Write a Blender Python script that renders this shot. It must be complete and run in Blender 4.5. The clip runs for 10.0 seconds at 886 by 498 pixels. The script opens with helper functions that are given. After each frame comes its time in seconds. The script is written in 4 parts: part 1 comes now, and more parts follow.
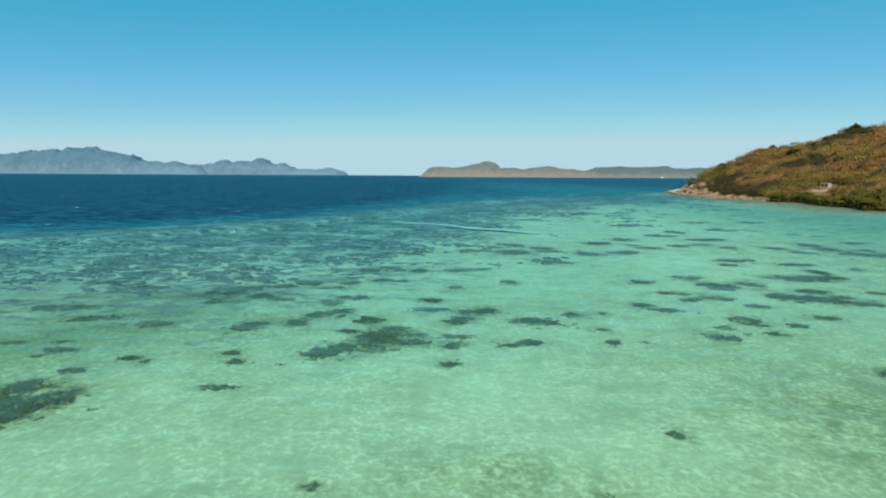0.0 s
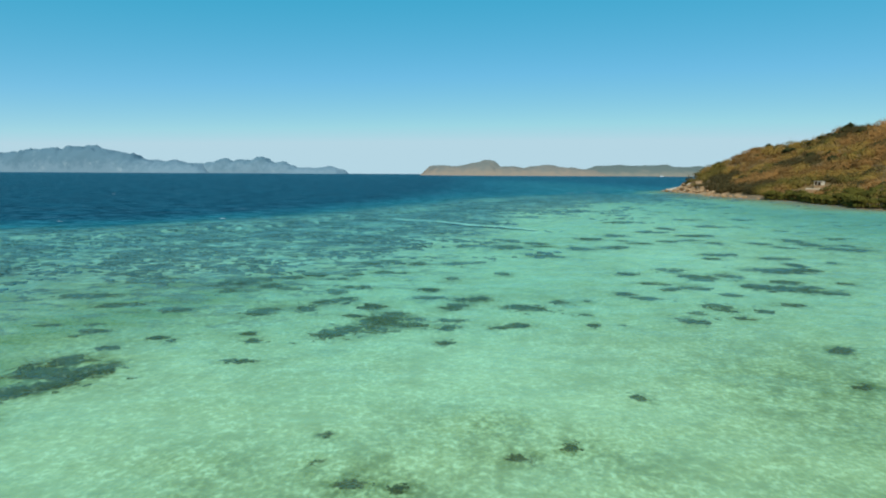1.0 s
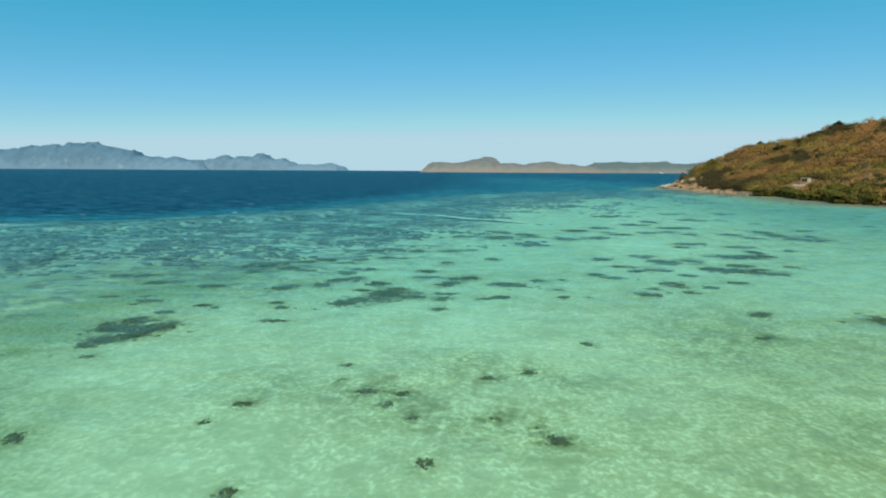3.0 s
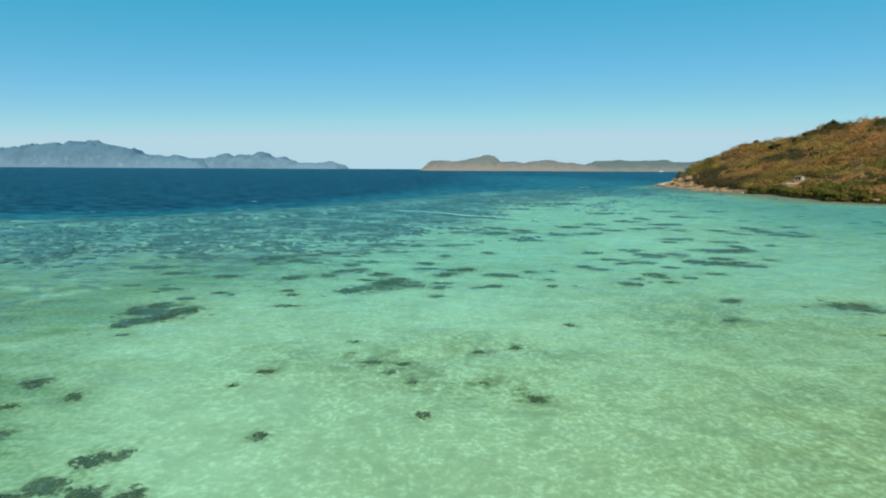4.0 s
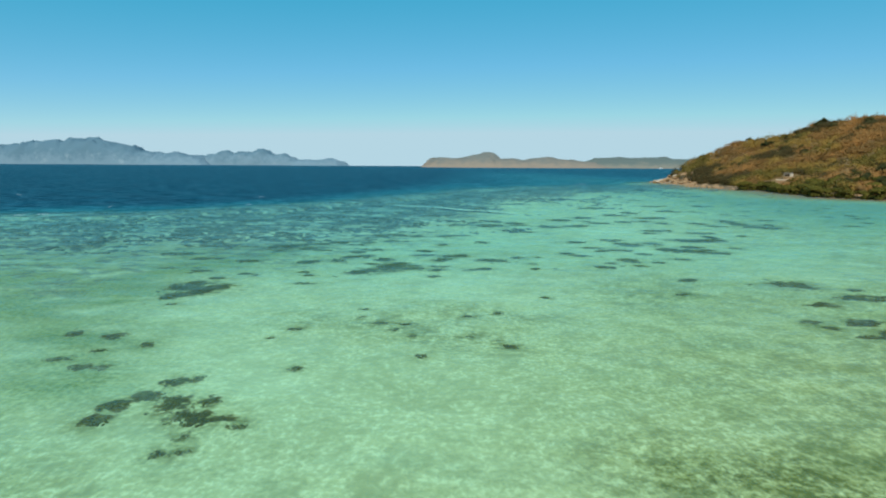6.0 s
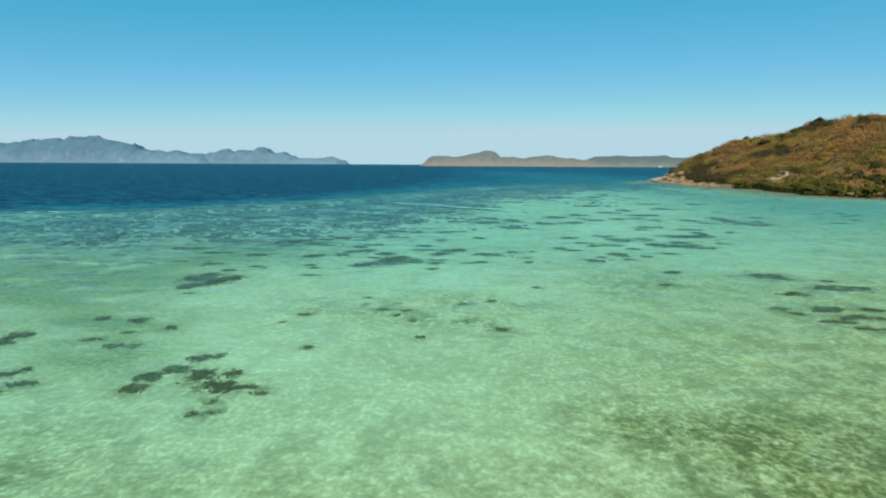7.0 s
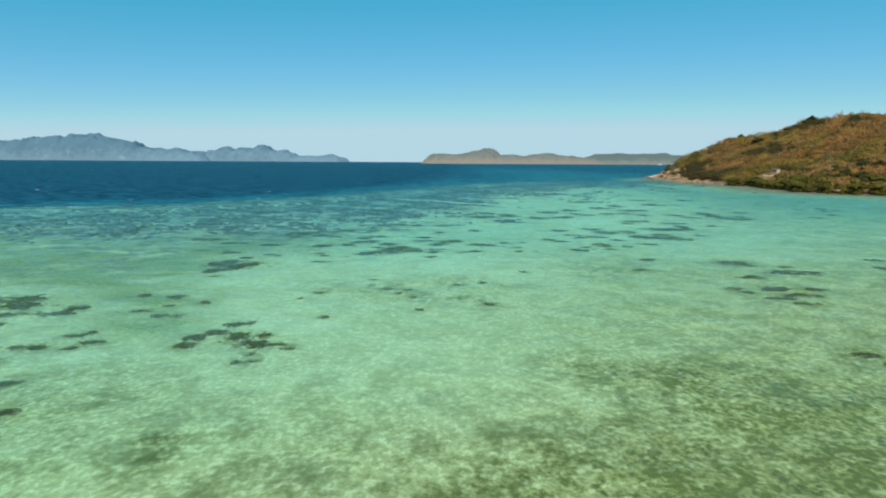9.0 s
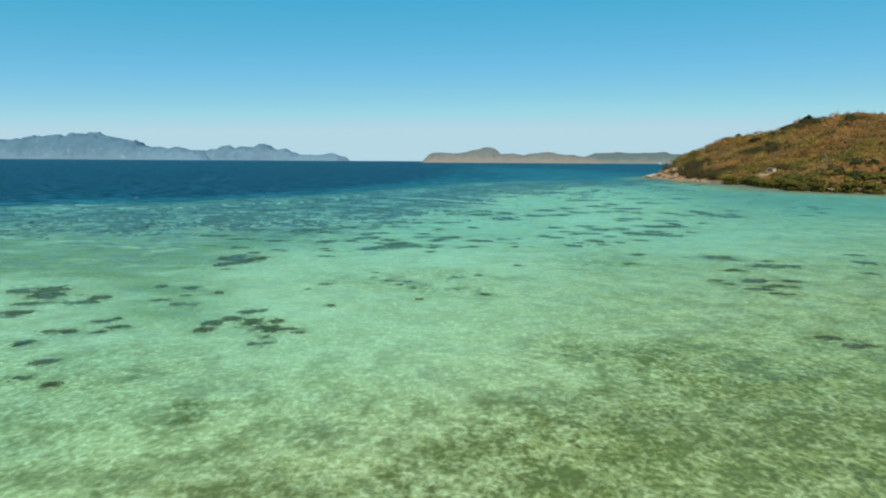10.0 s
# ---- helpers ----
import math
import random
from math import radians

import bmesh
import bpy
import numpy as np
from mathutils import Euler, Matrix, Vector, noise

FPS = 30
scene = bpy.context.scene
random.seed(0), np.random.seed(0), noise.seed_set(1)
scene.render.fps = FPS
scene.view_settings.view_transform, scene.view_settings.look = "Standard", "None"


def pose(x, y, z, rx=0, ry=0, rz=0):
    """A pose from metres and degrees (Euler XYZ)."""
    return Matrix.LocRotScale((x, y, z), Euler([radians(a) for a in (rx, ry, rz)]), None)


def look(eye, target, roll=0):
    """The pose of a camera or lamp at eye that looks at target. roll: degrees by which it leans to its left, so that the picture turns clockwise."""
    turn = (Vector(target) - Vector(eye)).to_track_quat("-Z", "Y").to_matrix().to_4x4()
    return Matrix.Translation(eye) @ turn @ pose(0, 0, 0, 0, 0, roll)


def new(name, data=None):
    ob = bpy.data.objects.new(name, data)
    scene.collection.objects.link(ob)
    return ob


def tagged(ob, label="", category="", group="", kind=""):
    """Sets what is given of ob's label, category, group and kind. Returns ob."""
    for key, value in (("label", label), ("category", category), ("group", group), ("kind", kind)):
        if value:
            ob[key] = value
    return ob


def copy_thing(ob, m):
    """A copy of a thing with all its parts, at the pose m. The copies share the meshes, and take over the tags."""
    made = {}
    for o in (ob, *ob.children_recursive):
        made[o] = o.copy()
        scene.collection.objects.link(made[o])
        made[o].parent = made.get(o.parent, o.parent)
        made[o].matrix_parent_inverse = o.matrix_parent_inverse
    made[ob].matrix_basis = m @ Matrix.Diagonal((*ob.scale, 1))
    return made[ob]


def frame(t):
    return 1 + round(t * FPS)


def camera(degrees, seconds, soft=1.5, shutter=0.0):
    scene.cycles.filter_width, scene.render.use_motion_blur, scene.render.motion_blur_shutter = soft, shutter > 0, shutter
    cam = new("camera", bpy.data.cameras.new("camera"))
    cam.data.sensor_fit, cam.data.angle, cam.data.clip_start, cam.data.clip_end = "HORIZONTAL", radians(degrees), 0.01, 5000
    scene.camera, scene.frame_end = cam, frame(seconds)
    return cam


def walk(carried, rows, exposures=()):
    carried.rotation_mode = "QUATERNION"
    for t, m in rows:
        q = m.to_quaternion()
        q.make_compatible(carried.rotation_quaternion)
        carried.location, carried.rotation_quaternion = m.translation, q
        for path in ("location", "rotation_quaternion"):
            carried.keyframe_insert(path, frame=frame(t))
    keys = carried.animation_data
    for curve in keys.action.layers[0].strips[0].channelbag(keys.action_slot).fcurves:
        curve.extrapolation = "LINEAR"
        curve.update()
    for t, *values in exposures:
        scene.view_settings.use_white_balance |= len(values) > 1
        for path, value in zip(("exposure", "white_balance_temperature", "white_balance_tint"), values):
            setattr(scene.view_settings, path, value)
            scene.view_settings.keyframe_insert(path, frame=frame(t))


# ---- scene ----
# A drone draws back from a headland, low over a reef flat. z = 0 is the sea's surface; y points out to sea.
cam = camera(74.0, 10.0, soft=2.0)
ROWS = [  # seconds, x, y, z, yaw, pitch, roll
    (0.0, -0.004, 0.000, 11.305, -0.064, -7.237, -0.299),
    (0.5, 0.149, -2.116, 11.304, -0.058, -7.309, -0.301),
    (1.0, 0.293, -4.330, 11.307, -0.052, -7.383, -0.302),
    (1.5, 0.430, -6.609, 11.309, -0.046, -7.459, -0.304),
    (2.0, 0.561, -8.929, 11.314, -0.040, -7.536, -0.306),
    (2.5, 0.687, -11.264, 11.320, -0.033, -7.613, -0.308),
    (3.0, 0.809, -13.595, 11.326, -0.027, -7.691, -0.309),
    (3.5, 0.927, -15.904, 11.333, -0.021, -7.769, -0.311),
    (4.0, 1.042, -18.174, 11.341, -0.015, -7.847, -0.313),
    (4.5, 1.154, -20.395, 11.350, -0.009, -7.924, -0.314),
    (5.0, 1.263, -22.557, 11.359, -0.002, -7.999, -0.316),
    (5.5, 1.371, -24.654, 11.368, 0.004, -8.074, -0.318),
    (6.0, 1.476, -26.683, 11.377, 0.010, -8.146, -0.320),
    (6.5, 1.579, -28.642, 11.386, 0.016, -8.216, -0.321),
    (7.0, 1.679, -30.537, 11.396, 0.022, -8.283, -0.323),
    (7.5, 1.776, -32.371, 11.404, 0.028, -8.347, -0.325),
    (8.0, 1.870, -34.153, 11.412, 0.035, -8.408, -0.326),
    (8.5, 1.959, -35.896, 11.420, 0.041, -8.464, -0.328),
    (9.0, 2.044, -37.613, 11.427, 0.047, -8.517, -0.330),
    (9.5, 2.122, -39.322, 11.432, 0.053, -8.565, -0.332),
    (10.0, 2.193, -41.044, 11.438, 0.059, -8.608, -0.333),
]
walk(cam, [(t, pose(x, y, z, 90 + pitch, roll, yaw)) for t, x, y, z, yaw, pitch, roll in ROWS])

# ---- light: clear tropical day, the sun behind the drone and to its left ----
SUN_TURN, SUN_HEIGHT = 192.0, 47.0
world = bpy.data.worlds.new("world")
scene.world = world
world.use_nodes = True
wn = world.node_tree
sky = wn.nodes.new("ShaderNodeTexSky")
sky.sky_type, sky.sun_disc = "NISHITA", False
sky.sun_elevation, sky.sun_rotation = radians(SUN_HEIGHT), radians(SUN_TURN)
sky.altitude, sky.air_density, sky.dust_density, sky.ozone_density = 0.0, 0.7, 0.0, 5.0
wn.nodes["Background"].inputs["Strength"].default_value = 0.11
clear_air = wn.nodes.new("ShaderNodeMix")
clear_air.data_type, clear_air.blend_type = "RGBA", "MULTIPLY"
clear_air.inputs[0].default_value, clear_air.inputs[7].default_value = 1.0, (1.0, 0.66, 0.60, 1)
sea_air = wn.nodes.new("ShaderNodeMix")
sea_air.data_type, sea_air.blend_type = "RGBA", "ADD"
sea_air.inputs[0].default_value, sea_air.inputs[7].default_value = 1.0, (0.0, 2.0, 2.85, 1)
less_red = wn.nodes.new("ShaderNodeMix")
less_red.data_type, less_red.blend_type = "RGBA", "SUBTRACT"
less_red.inputs[0].default_value, less_red.inputs[7].default_value = 1.0, (0.74, 0.0, 0.0, 1)
wn.links.new(sea_air.outputs[2], less_red.inputs[6])
wn.links.new(sky.outputs[0], clear_air.inputs[6])
wn.links.new(clear_air.outputs[2], sea_air.inputs[6])
zenith = wn.nodes.new("ShaderNodeMix")
zenith.data_type, zenith.blend_type = "RGBA", "LIGHTEN"
zenith.inputs[0].default_value, zenith.inputs[7].default_value = 1.0, (0.45, 3.0, 5.0, 1)
haze = wn.nodes.new("ShaderNodeMix")
haze.data_type, haze.blend_type = "RGBA", "DARKEN"
haze.inputs[0].default_value, haze.inputs[7].default_value = 1.0, (4.2, 6.1, 7.0, 1)
wn.links.new(less_red.outputs[2], zenith.inputs[6])
wn.links.new(zenith.outputs[2], haze.inputs[6])
wn.links.new(haze.outputs[2], wn.nodes["Background"].inputs["Color"])
sun_data = bpy.data.lights.new("sun", "SUN")
sun_data.energy, sun_data.angle, sun_data.color = 4.0, radians(0.53), (1.0, 0.94, 0.82)
sun_way = Vector((math.sin(radians(SUN_TURN)) * math.cos(radians(SUN_HEIGHT)), math.cos(radians(SUN_TURN)) * math.cos(radians(SUN_HEIGHT)), math.sin(radians(SUN_HEIGHT))))
sun = new("sun", sun_data)
sun.matrix_world = look(sun_way * 300, (0, 0, 0))
scene.view_settings.exposure = 0.0


# ---- materials ----
class Nodes:
    """Short hand for a node material."""

    def __init__(self, name):
        self.mat = bpy.data.materials.new(name)
        self.mat.use_nodes = True
        self.t = self.mat.node_tree
        self.t.nodes.clear()
        self.out = self.t.nodes.new("ShaderNodeOutputMaterial")

    def add(self, kind, links=None, operation="", use_clamp=False, data_type="", blend_type="", attribute_name="", interpolation_type=""):
        n = self.t.nodes.new(kind)
        if operation:
            n.operation, n.use_clamp = operation, use_clamp
        if data_type:
            n.data_type, n.blend_type = data_type, blend_type
        if attribute_name:
            n.attribute_name = attribute_name
        if interpolation_type:
            n.interpolation_type = interpolation_type
        for k, v in (links or {}).items():
            if isinstance(v, bpy.types.NodeSocket):
                self.t.links.new(v, n.inputs[k])
            else:
                n.inputs[k].default_value = v
        return n

    def math(self, op, a, b=0.0, c=0.0, clamp=False):
        return self.add("ShaderNodeMath", {0: a, 1: b, 2: c}, operation=op, use_clamp=clamp).outputs[0]

    def noise(self, scale, detail=4.0, rough=0.55, where=None, distort=0.0):
        links = {"Scale": scale, "Detail": detail, "Roughness": rough, "Distortion": distort}
        if where:
            links["Vector"] = where
        return self.add("ShaderNodeTexNoise", links).outputs[0]

    def place(self, sx=1.0, sy=1.0, sz=1.0, turn=0.0):
        g = self.add("ShaderNodeNewGeometry")
        m = self.add("ShaderNodeMapping", {"Vector": g.outputs["Position"], "Scale": (sx, sy, sz), "Rotation": (0, 0, radians(turn))})
        return m.outputs[0]

    def steps(self, fac, *stops):
        r = self.add("ShaderNodeValToRGB", {0: fac})
        e = r.color_ramp.elements
        while len(e) < len(stops):
            e.new(0.5)
        for el, (at, col) in zip(e, stops):
            el.position, el.color = at, (*col, 1)
        return r.outputs[0]

    def ramp(self, v, lo, hi):
        return self.add("ShaderNodeMapRange", {0: v, 1: lo, 2: hi, 3: 0.0, 4: 1.0}, interpolation_type="SMOOTHSTEP").outputs[0]

    def mix(self, fac, a, b, how="MIX"):
        n = self.add("ShaderNodeMix", data_type="RGBA", blend_type=how)
        for k, v in ((0, fac), (6, a), (7, b)):
            if isinstance(v, bpy.types.NodeSocket):
                self.t.links.new(v, n.inputs[k])
            else:
                n.inputs[k].default_value = v if k == 0 else (*v, 1)
        return n.outputs[2]

    def surface(self, colour, rough=0.8, height=None, depth=0.1, strength=0.6, spec=0.3):
        links = {"Base Color": colour if isinstance(colour, bpy.types.NodeSocket) else (*colour, 1), "Roughness": rough, "Specular IOR Level": spec}
        if height is not None:
            links["Normal"] = self.add("ShaderNodeBump", {"Height": height, "Distance": depth, "Strength": strength}).outputs[0]
        b = self.add("ShaderNodeBsdfPrincipled", links)
        self.t.links.new(b.outputs[0], self.out.inputs[0])
        return self.mat


def leaf_material(name, dark, light):
    n = Nodes(name)
    island = n.add("ShaderNodeNewGeometry").outputs["Random Per Island"]
    patch = n.noise(0.16, 2, 0.5, n.place())
    f = n.math("ADD", n.math("MULTIPLY", island, 0.10), n.math("MULTIPLY", patch, 0.85))
    colour = n.steps(f, (0.2, dark), (0.8, light))
    n.surface(colour, 0.85, spec=0.1)
    through_light = n.add("ShaderNodeBsdfTranslucent", {"Color": colour}).outputs[0]
    both = n.add("ShaderNodeMixShader", {0: 0.46, 1: n.out.inputs[0].links[0].from_socket, 2: through_light}).outputs[0]
    n.t.links.new(both, n.out.inputs[0])
    return n.mat


def sand_material():
    """Pale coral sand and rubble with painted caustic light, a film of green algae, turf on the inner flat and coral
    crust near the outer edge.
    """
    n = Nodes("coral_sand")
    at = n.place(1.0, 0.85, 1.0)
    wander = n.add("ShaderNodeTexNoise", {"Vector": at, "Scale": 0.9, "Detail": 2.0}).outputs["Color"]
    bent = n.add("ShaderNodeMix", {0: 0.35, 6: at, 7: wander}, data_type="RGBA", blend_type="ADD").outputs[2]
    # Thin bright network of caustic light, as a mask for the sand colour.
    caustic_cells = n.add("ShaderNodeTexVoronoi", {"Vector": bent, "Scale": 1.25})
    caustic_cells.feature = "DISTANCE_TO_EDGE"
    caustic_net = n.ramp(caustic_cells.outputs["Distance"], 0.16, 0.0)
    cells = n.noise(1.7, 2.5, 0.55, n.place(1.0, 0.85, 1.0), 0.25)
    fine = n.noise(3.6, 3, 0.65, at, 0.3)
    clumps = n.noise(0.42, 4, 0.6, at, 0.3)
    broad = n.noise(0.045, 3, 0.5, at, 0.4)
    algae = n.add("ShaderNodeAttribute", attribute_name="algae").outputs["Fac"]
    mottle = n.math("ADD", n.math("ADD", n.math("MULTIPLY", cells, 0.32), n.math("MULTIPLY", fine, 0.24)), n.math("MULTIPLY", clumps, 0.44))
    film = n.math("MULTIPLY", n.ramp(mottle, 0.68, 0.34), n.math("ADD", n.math("MULTIPLY", algae, 0.85), 0.22), clamp=True)
    sand = n.mix(n.ramp(broad, 0.35, 0.65), (0.54, 0.53, 0.345), (0.64, 0.63, 0.44))
    # Pale flecks and the net: caustic light set into the base colour.
    pale = n.math("MULTIPLY", n.ramp(n.math("ADD", n.math("MULTIPLY", n.math("MULTIPLY", caustic_net, n.ramp(cells, 0.42, 0.58)), 0.10), n.math("MULTIPLY", fine, 0.9)), 0.43, 0.62), n.math("MULTIPLY", n.math("ADD", n.math("MULTIPLY", algae, 0.25), 0.75), n.ramp(n.math("ADD", n.math("MULTIPLY", clumps, 0.6), n.math("MULTIPLY", cells, 0.4)), 0.38, 0.58)), clamp=True)
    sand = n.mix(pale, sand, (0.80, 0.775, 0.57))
    sand = n.mix(n.math("MULTIPLY", algae, 0.55, clamp=True), sand, n.mix(pale, (0.44, 0.405, 0.21), (0.75, 0.69, 0.43)))
    weed = n.mix(n.ramp(n.math("ADD", n.math("MULTIPLY", clumps, 0.5), n.math("MULTIPLY", fine, 0.5)), 0.42, 0.58), (0.14, 0.14, 0.045), (0.36, 0.325, 0.13))
    colour = n.mix(film, sand, weed)
    tuft = n.ramp(n.math("ADD", n.math("ADD", n.math("MULTIPLY", n.noise(1.1, 5, 0.7, n.place(0.9, 0.7, 1.0, 15), 0.5), 0.55), n.math("MULTIPLY", clumps, 0.45)), n.math("MULTIPLY", algae, 0.035)), 0.555, 0.66)
    colour = n.mix(n.math("MULTIPLY", tuft, n.ramp(algae, 0.6, 1.15)), colour, n.mix(n.ramp(fine, 0.4, 0.6), (0.085, 0.088, 0.028), (0.19, 0.18, 0.065)))
    turf = n.add("ShaderNodeAttribute", attribute_name="turf").outputs["Fac"]
    colour = n.mix(n.math("MULTIPLY", turf, n.ramp(n.noise(0.16, 4, 0.6, n.place(0.6, 1.0, 1.0, -20), 0.5), 0.22, 0.60), clamp=True), colour, n.mix(n.ramp(fine, 0.4, 0.6), (0.19, 0.23, 0.10), (0.34, 0.36, 0.19)))
    reef = n.add("ShaderNodeAttribute", attribute_name="reef").outputs["Fac"]
    colour = n.mix(n.math("MULTIPLY", n.ramp(reef, 0.25, 0.95), 0.75), colour, n.mix(n.ramp(clumps, 0.4, 0.6), (0.28, 0.29, 0.23), (0.54, 0.54, 0.44)))
    crust = n.math("ADD", n.math("MULTIPLY", n.noise(0.42, 6, 0.75, n.place(0.75, 1.0, 1.0, 12), 0.6), 0.75), n.math("MULTIPLY", n.noise(0.07, 3, 0.6, at, 0.5), 0.25))
    blots = n.ramp(n.math("ADD", crust, n.math("MULTIPLY", reef, 0.068)), 0.525, 0.595)
    colour = n.mix(n.math("MULTIPLY", blots, n.math("MULTIPLY", reef, 1.6, clamp=True)), colour, n.mix(n.ramp(fine, 0.35, 0.65), (0.085, 0.09, 0.088), (0.20, 0.20, 0.17)))
    bank = n.add("ShaderNodeAttribute", attribute_name="bank").outputs["Fac"]
    ragged = n.ramp(n.math("ADD", n.math("MULTIPLY", n.noise(0.75, 6, 0.75, n.place(0.7, 0.9, 1.0), 0.8), 1.5), n.math("MULTIPLY", bank, 0.36)), 0.97, 1.13)
    colour = n.mix(n.math("MULTIPLY", ragged, n.ramp(bank, 0.12, 0.5)), colour, n.mix(n.ramp(fine, 0.4, 0.62), (0.075, 0.056, 0.021), (0.20, 0.155, 0.06)))
    shore = n.add("ShaderNodeAttribute", attribute_name="shore").outputs["Fac"]
    colour = n.mix(n.math("MULTIPLY", shore, 0.9), colour, n.mix(n.ramp(clumps, 0.35, 0.65), (0.13, 0.10, 0.055), (0.26, 0.20, 0.11)))
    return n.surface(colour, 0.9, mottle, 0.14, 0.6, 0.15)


def water_material():
    """Clear sea water: what lies under it is tinted by its depth, and the deeper it is the more its own blue body
    shows. Light and dark of waves are painted into both colours.
    """
    n = Nodes("sea_water")
    depth = n.add("ShaderNodeAttribute", attribute_name="depth").outputs["Fac"]
    thick = n.math("MULTIPLY", depth, n.math("SUBTRACT", n.math("MULTIPLY", depth, 0.087), 0.022, clamp=True))
    lap_shade = n.noise(0.30, 5, 0.65, n.place(0.45, 1.0, 1.0, 10), 0.4)
    veil = n.math("SUBTRACT", 1.0, n.math("POWER", 2.718, n.math("MULTIPLY", thick, -1.0)), clamp=True)
    part = n.math("DIVIDE", depth, 12.0, clamp=True)
    tint = n.steps(part, (0.0, (0.96, 0.98, 0.84)), (0.05, (0.785, 0.965, 0.845)), (0.085, (0.755, 0.98, 0.895)), (0.12, (0.645, 0.94, 0.875)), (0.35, (0.14, 0.58, 0.70)))
    # Light and dark of small ripples, multiplied into the tint.
    tint = n.mix(1.0, tint, n.steps(lap_shade, (0.34, (0.95, 0.965, 0.975)), (0.66, (1.0, 1.0, 1.0))), "MULTIPLY")
    body = n.steps(part, (0.0, (0.22, 0.55, 0.42)), (0.08, (0.14, 0.55, 0.52)), (0.2, (0.014, 0.185, 0.215)), (0.35, (0.004, 0.115, 0.15)), (0.6, (0.001, 0.070, 0.105)), (1.0, (0.0005, 0.043, 0.075)))
    # Lit and shaded wave faces painted into the body colour, at three scales.
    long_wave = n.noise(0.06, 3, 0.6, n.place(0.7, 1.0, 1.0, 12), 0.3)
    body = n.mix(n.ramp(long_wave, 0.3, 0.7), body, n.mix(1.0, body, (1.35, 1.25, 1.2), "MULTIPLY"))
    wave_shade = n.noise(0.16, 5, 0.65, n.place(0.3, 1.0, 1.0, 8), 0.4)
    body = n.mix(1.0, body, n.steps(wave_shade, (0.36, (0.5, 0.62, 0.68)), (0.64, (1.6, 1.40, 1.34))), "MULTIPLY")
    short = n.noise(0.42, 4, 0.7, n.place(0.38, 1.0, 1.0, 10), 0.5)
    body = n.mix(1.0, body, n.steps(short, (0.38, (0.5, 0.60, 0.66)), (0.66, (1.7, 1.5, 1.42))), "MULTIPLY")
    chop = n.noise(0.55, 5, 0.62, n.place(0.75, 1.0, 1.0, 12), 0.4)
    ripple = n.noise(2.6, 4, 0.6, n.place(0.8, 1.0, 1.0, -15), 0.5)
    swell = n.math("ADD", n.math("MULTIPLY", chop, n.math("ADD", n.math("MULTIPLY", part, 1.6), 0.30)), n.math("MULTIPLY", ripple, 0.10))
    normal = n.add("ShaderNodeBump", {"Height": swell, "Distance": 0.5, "Strength": 0.7}).outputs[0]
    clear = n.add("ShaderNodeBsdfTransparent", {"Color": tint}).outputs[0]
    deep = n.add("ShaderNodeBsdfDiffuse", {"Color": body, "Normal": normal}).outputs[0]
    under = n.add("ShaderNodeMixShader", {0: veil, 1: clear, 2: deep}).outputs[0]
    shine = n.add("ShaderNodeBsdfGlossy", {"Color": (0.55, 0.9, 1, 1), "Roughness": 0.45, "Normal": normal}).outputs[0]
    # Noise strengthens and weakens the gloss, in place of glinting wave facets.
    gloss = n.math("MULTIPLY", n.add("ShaderNodeFresnel", {"IOR": 1.33, "Normal": normal}).outputs[0], n.math("ADD", n.math("MULTIPLY", n.ramp(short, 0.36, 0.66), 0.26), 0.09))
    both = n.add("ShaderNodeMixShader", {0: gloss, 1: under, 2: shine}).outputs[0]
    n.t.links.new(both, n.out.inputs[0])
    return n.mat


def plain(name, dark, light, scale, rough=0.85, depth=0.1, detail=5.0):
    n = Nodes(name)
    big = n.noise(scale, detail, 0.6, n.place(), 0.3)
    small = n.noise(scale * 7, 3, 0.6, n.place())
    f = n.math("ADD", n.math("MULTIPLY", big, 0.7), n.math("MULTIPLY", small, 0.3))
    return n.surface(n.steps(f, (0.3, dark), (0.7, light)), rough, f, depth, 0.7)


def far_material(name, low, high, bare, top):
    """Forest and bare rock of a distant island, haze painted into the colours, lower slopes paler."""
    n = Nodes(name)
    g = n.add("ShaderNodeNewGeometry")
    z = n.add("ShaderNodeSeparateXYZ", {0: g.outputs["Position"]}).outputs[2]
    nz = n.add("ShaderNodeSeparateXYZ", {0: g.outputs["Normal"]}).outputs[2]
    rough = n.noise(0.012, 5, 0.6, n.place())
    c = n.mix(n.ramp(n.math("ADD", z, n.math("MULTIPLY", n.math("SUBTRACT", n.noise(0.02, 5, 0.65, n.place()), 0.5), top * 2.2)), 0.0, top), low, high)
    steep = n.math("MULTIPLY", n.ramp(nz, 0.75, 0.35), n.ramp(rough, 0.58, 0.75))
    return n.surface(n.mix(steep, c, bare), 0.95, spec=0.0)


SAND = sand_material()
WATER = water_material()


def coral_material():
    """Olive to brown coral, each head of its own tone."""
    n = Nodes("coral")
    big, small = n.noise(1.6, 5, 0.6, n.place(), 0.3), n.noise(9, 3, 0.6, n.place())
    f = n.math("ADD", n.math("MULTIPLY", big, 0.7), n.math("MULTIPLY", small, 0.3))
    tone = n.add("ShaderNodeObjectInfo").outputs["Random"]
    live = n.mix(tone, n.steps(f, (0.3, (0.018, 0.020, 0.011)), (0.7, (0.11, 0.11, 0.05))), n.steps(f, (0.3, (0.034, 0.027, 0.011)), (0.7, (0.20, 0.15, 0.055))))
    dead = n.steps(f, (0.3, (0.12, 0.12, 0.085)), (0.7, (0.34, 0.32, 0.23)))
    colour = n.mix(n.math("MULTIPLY", n.ramp(tone, 0.72, 0.9), n.ramp(big, 0.4, 0.55)), live, dead)
    return n.surface(colour, 0.9, f, 0.1, 0.7)


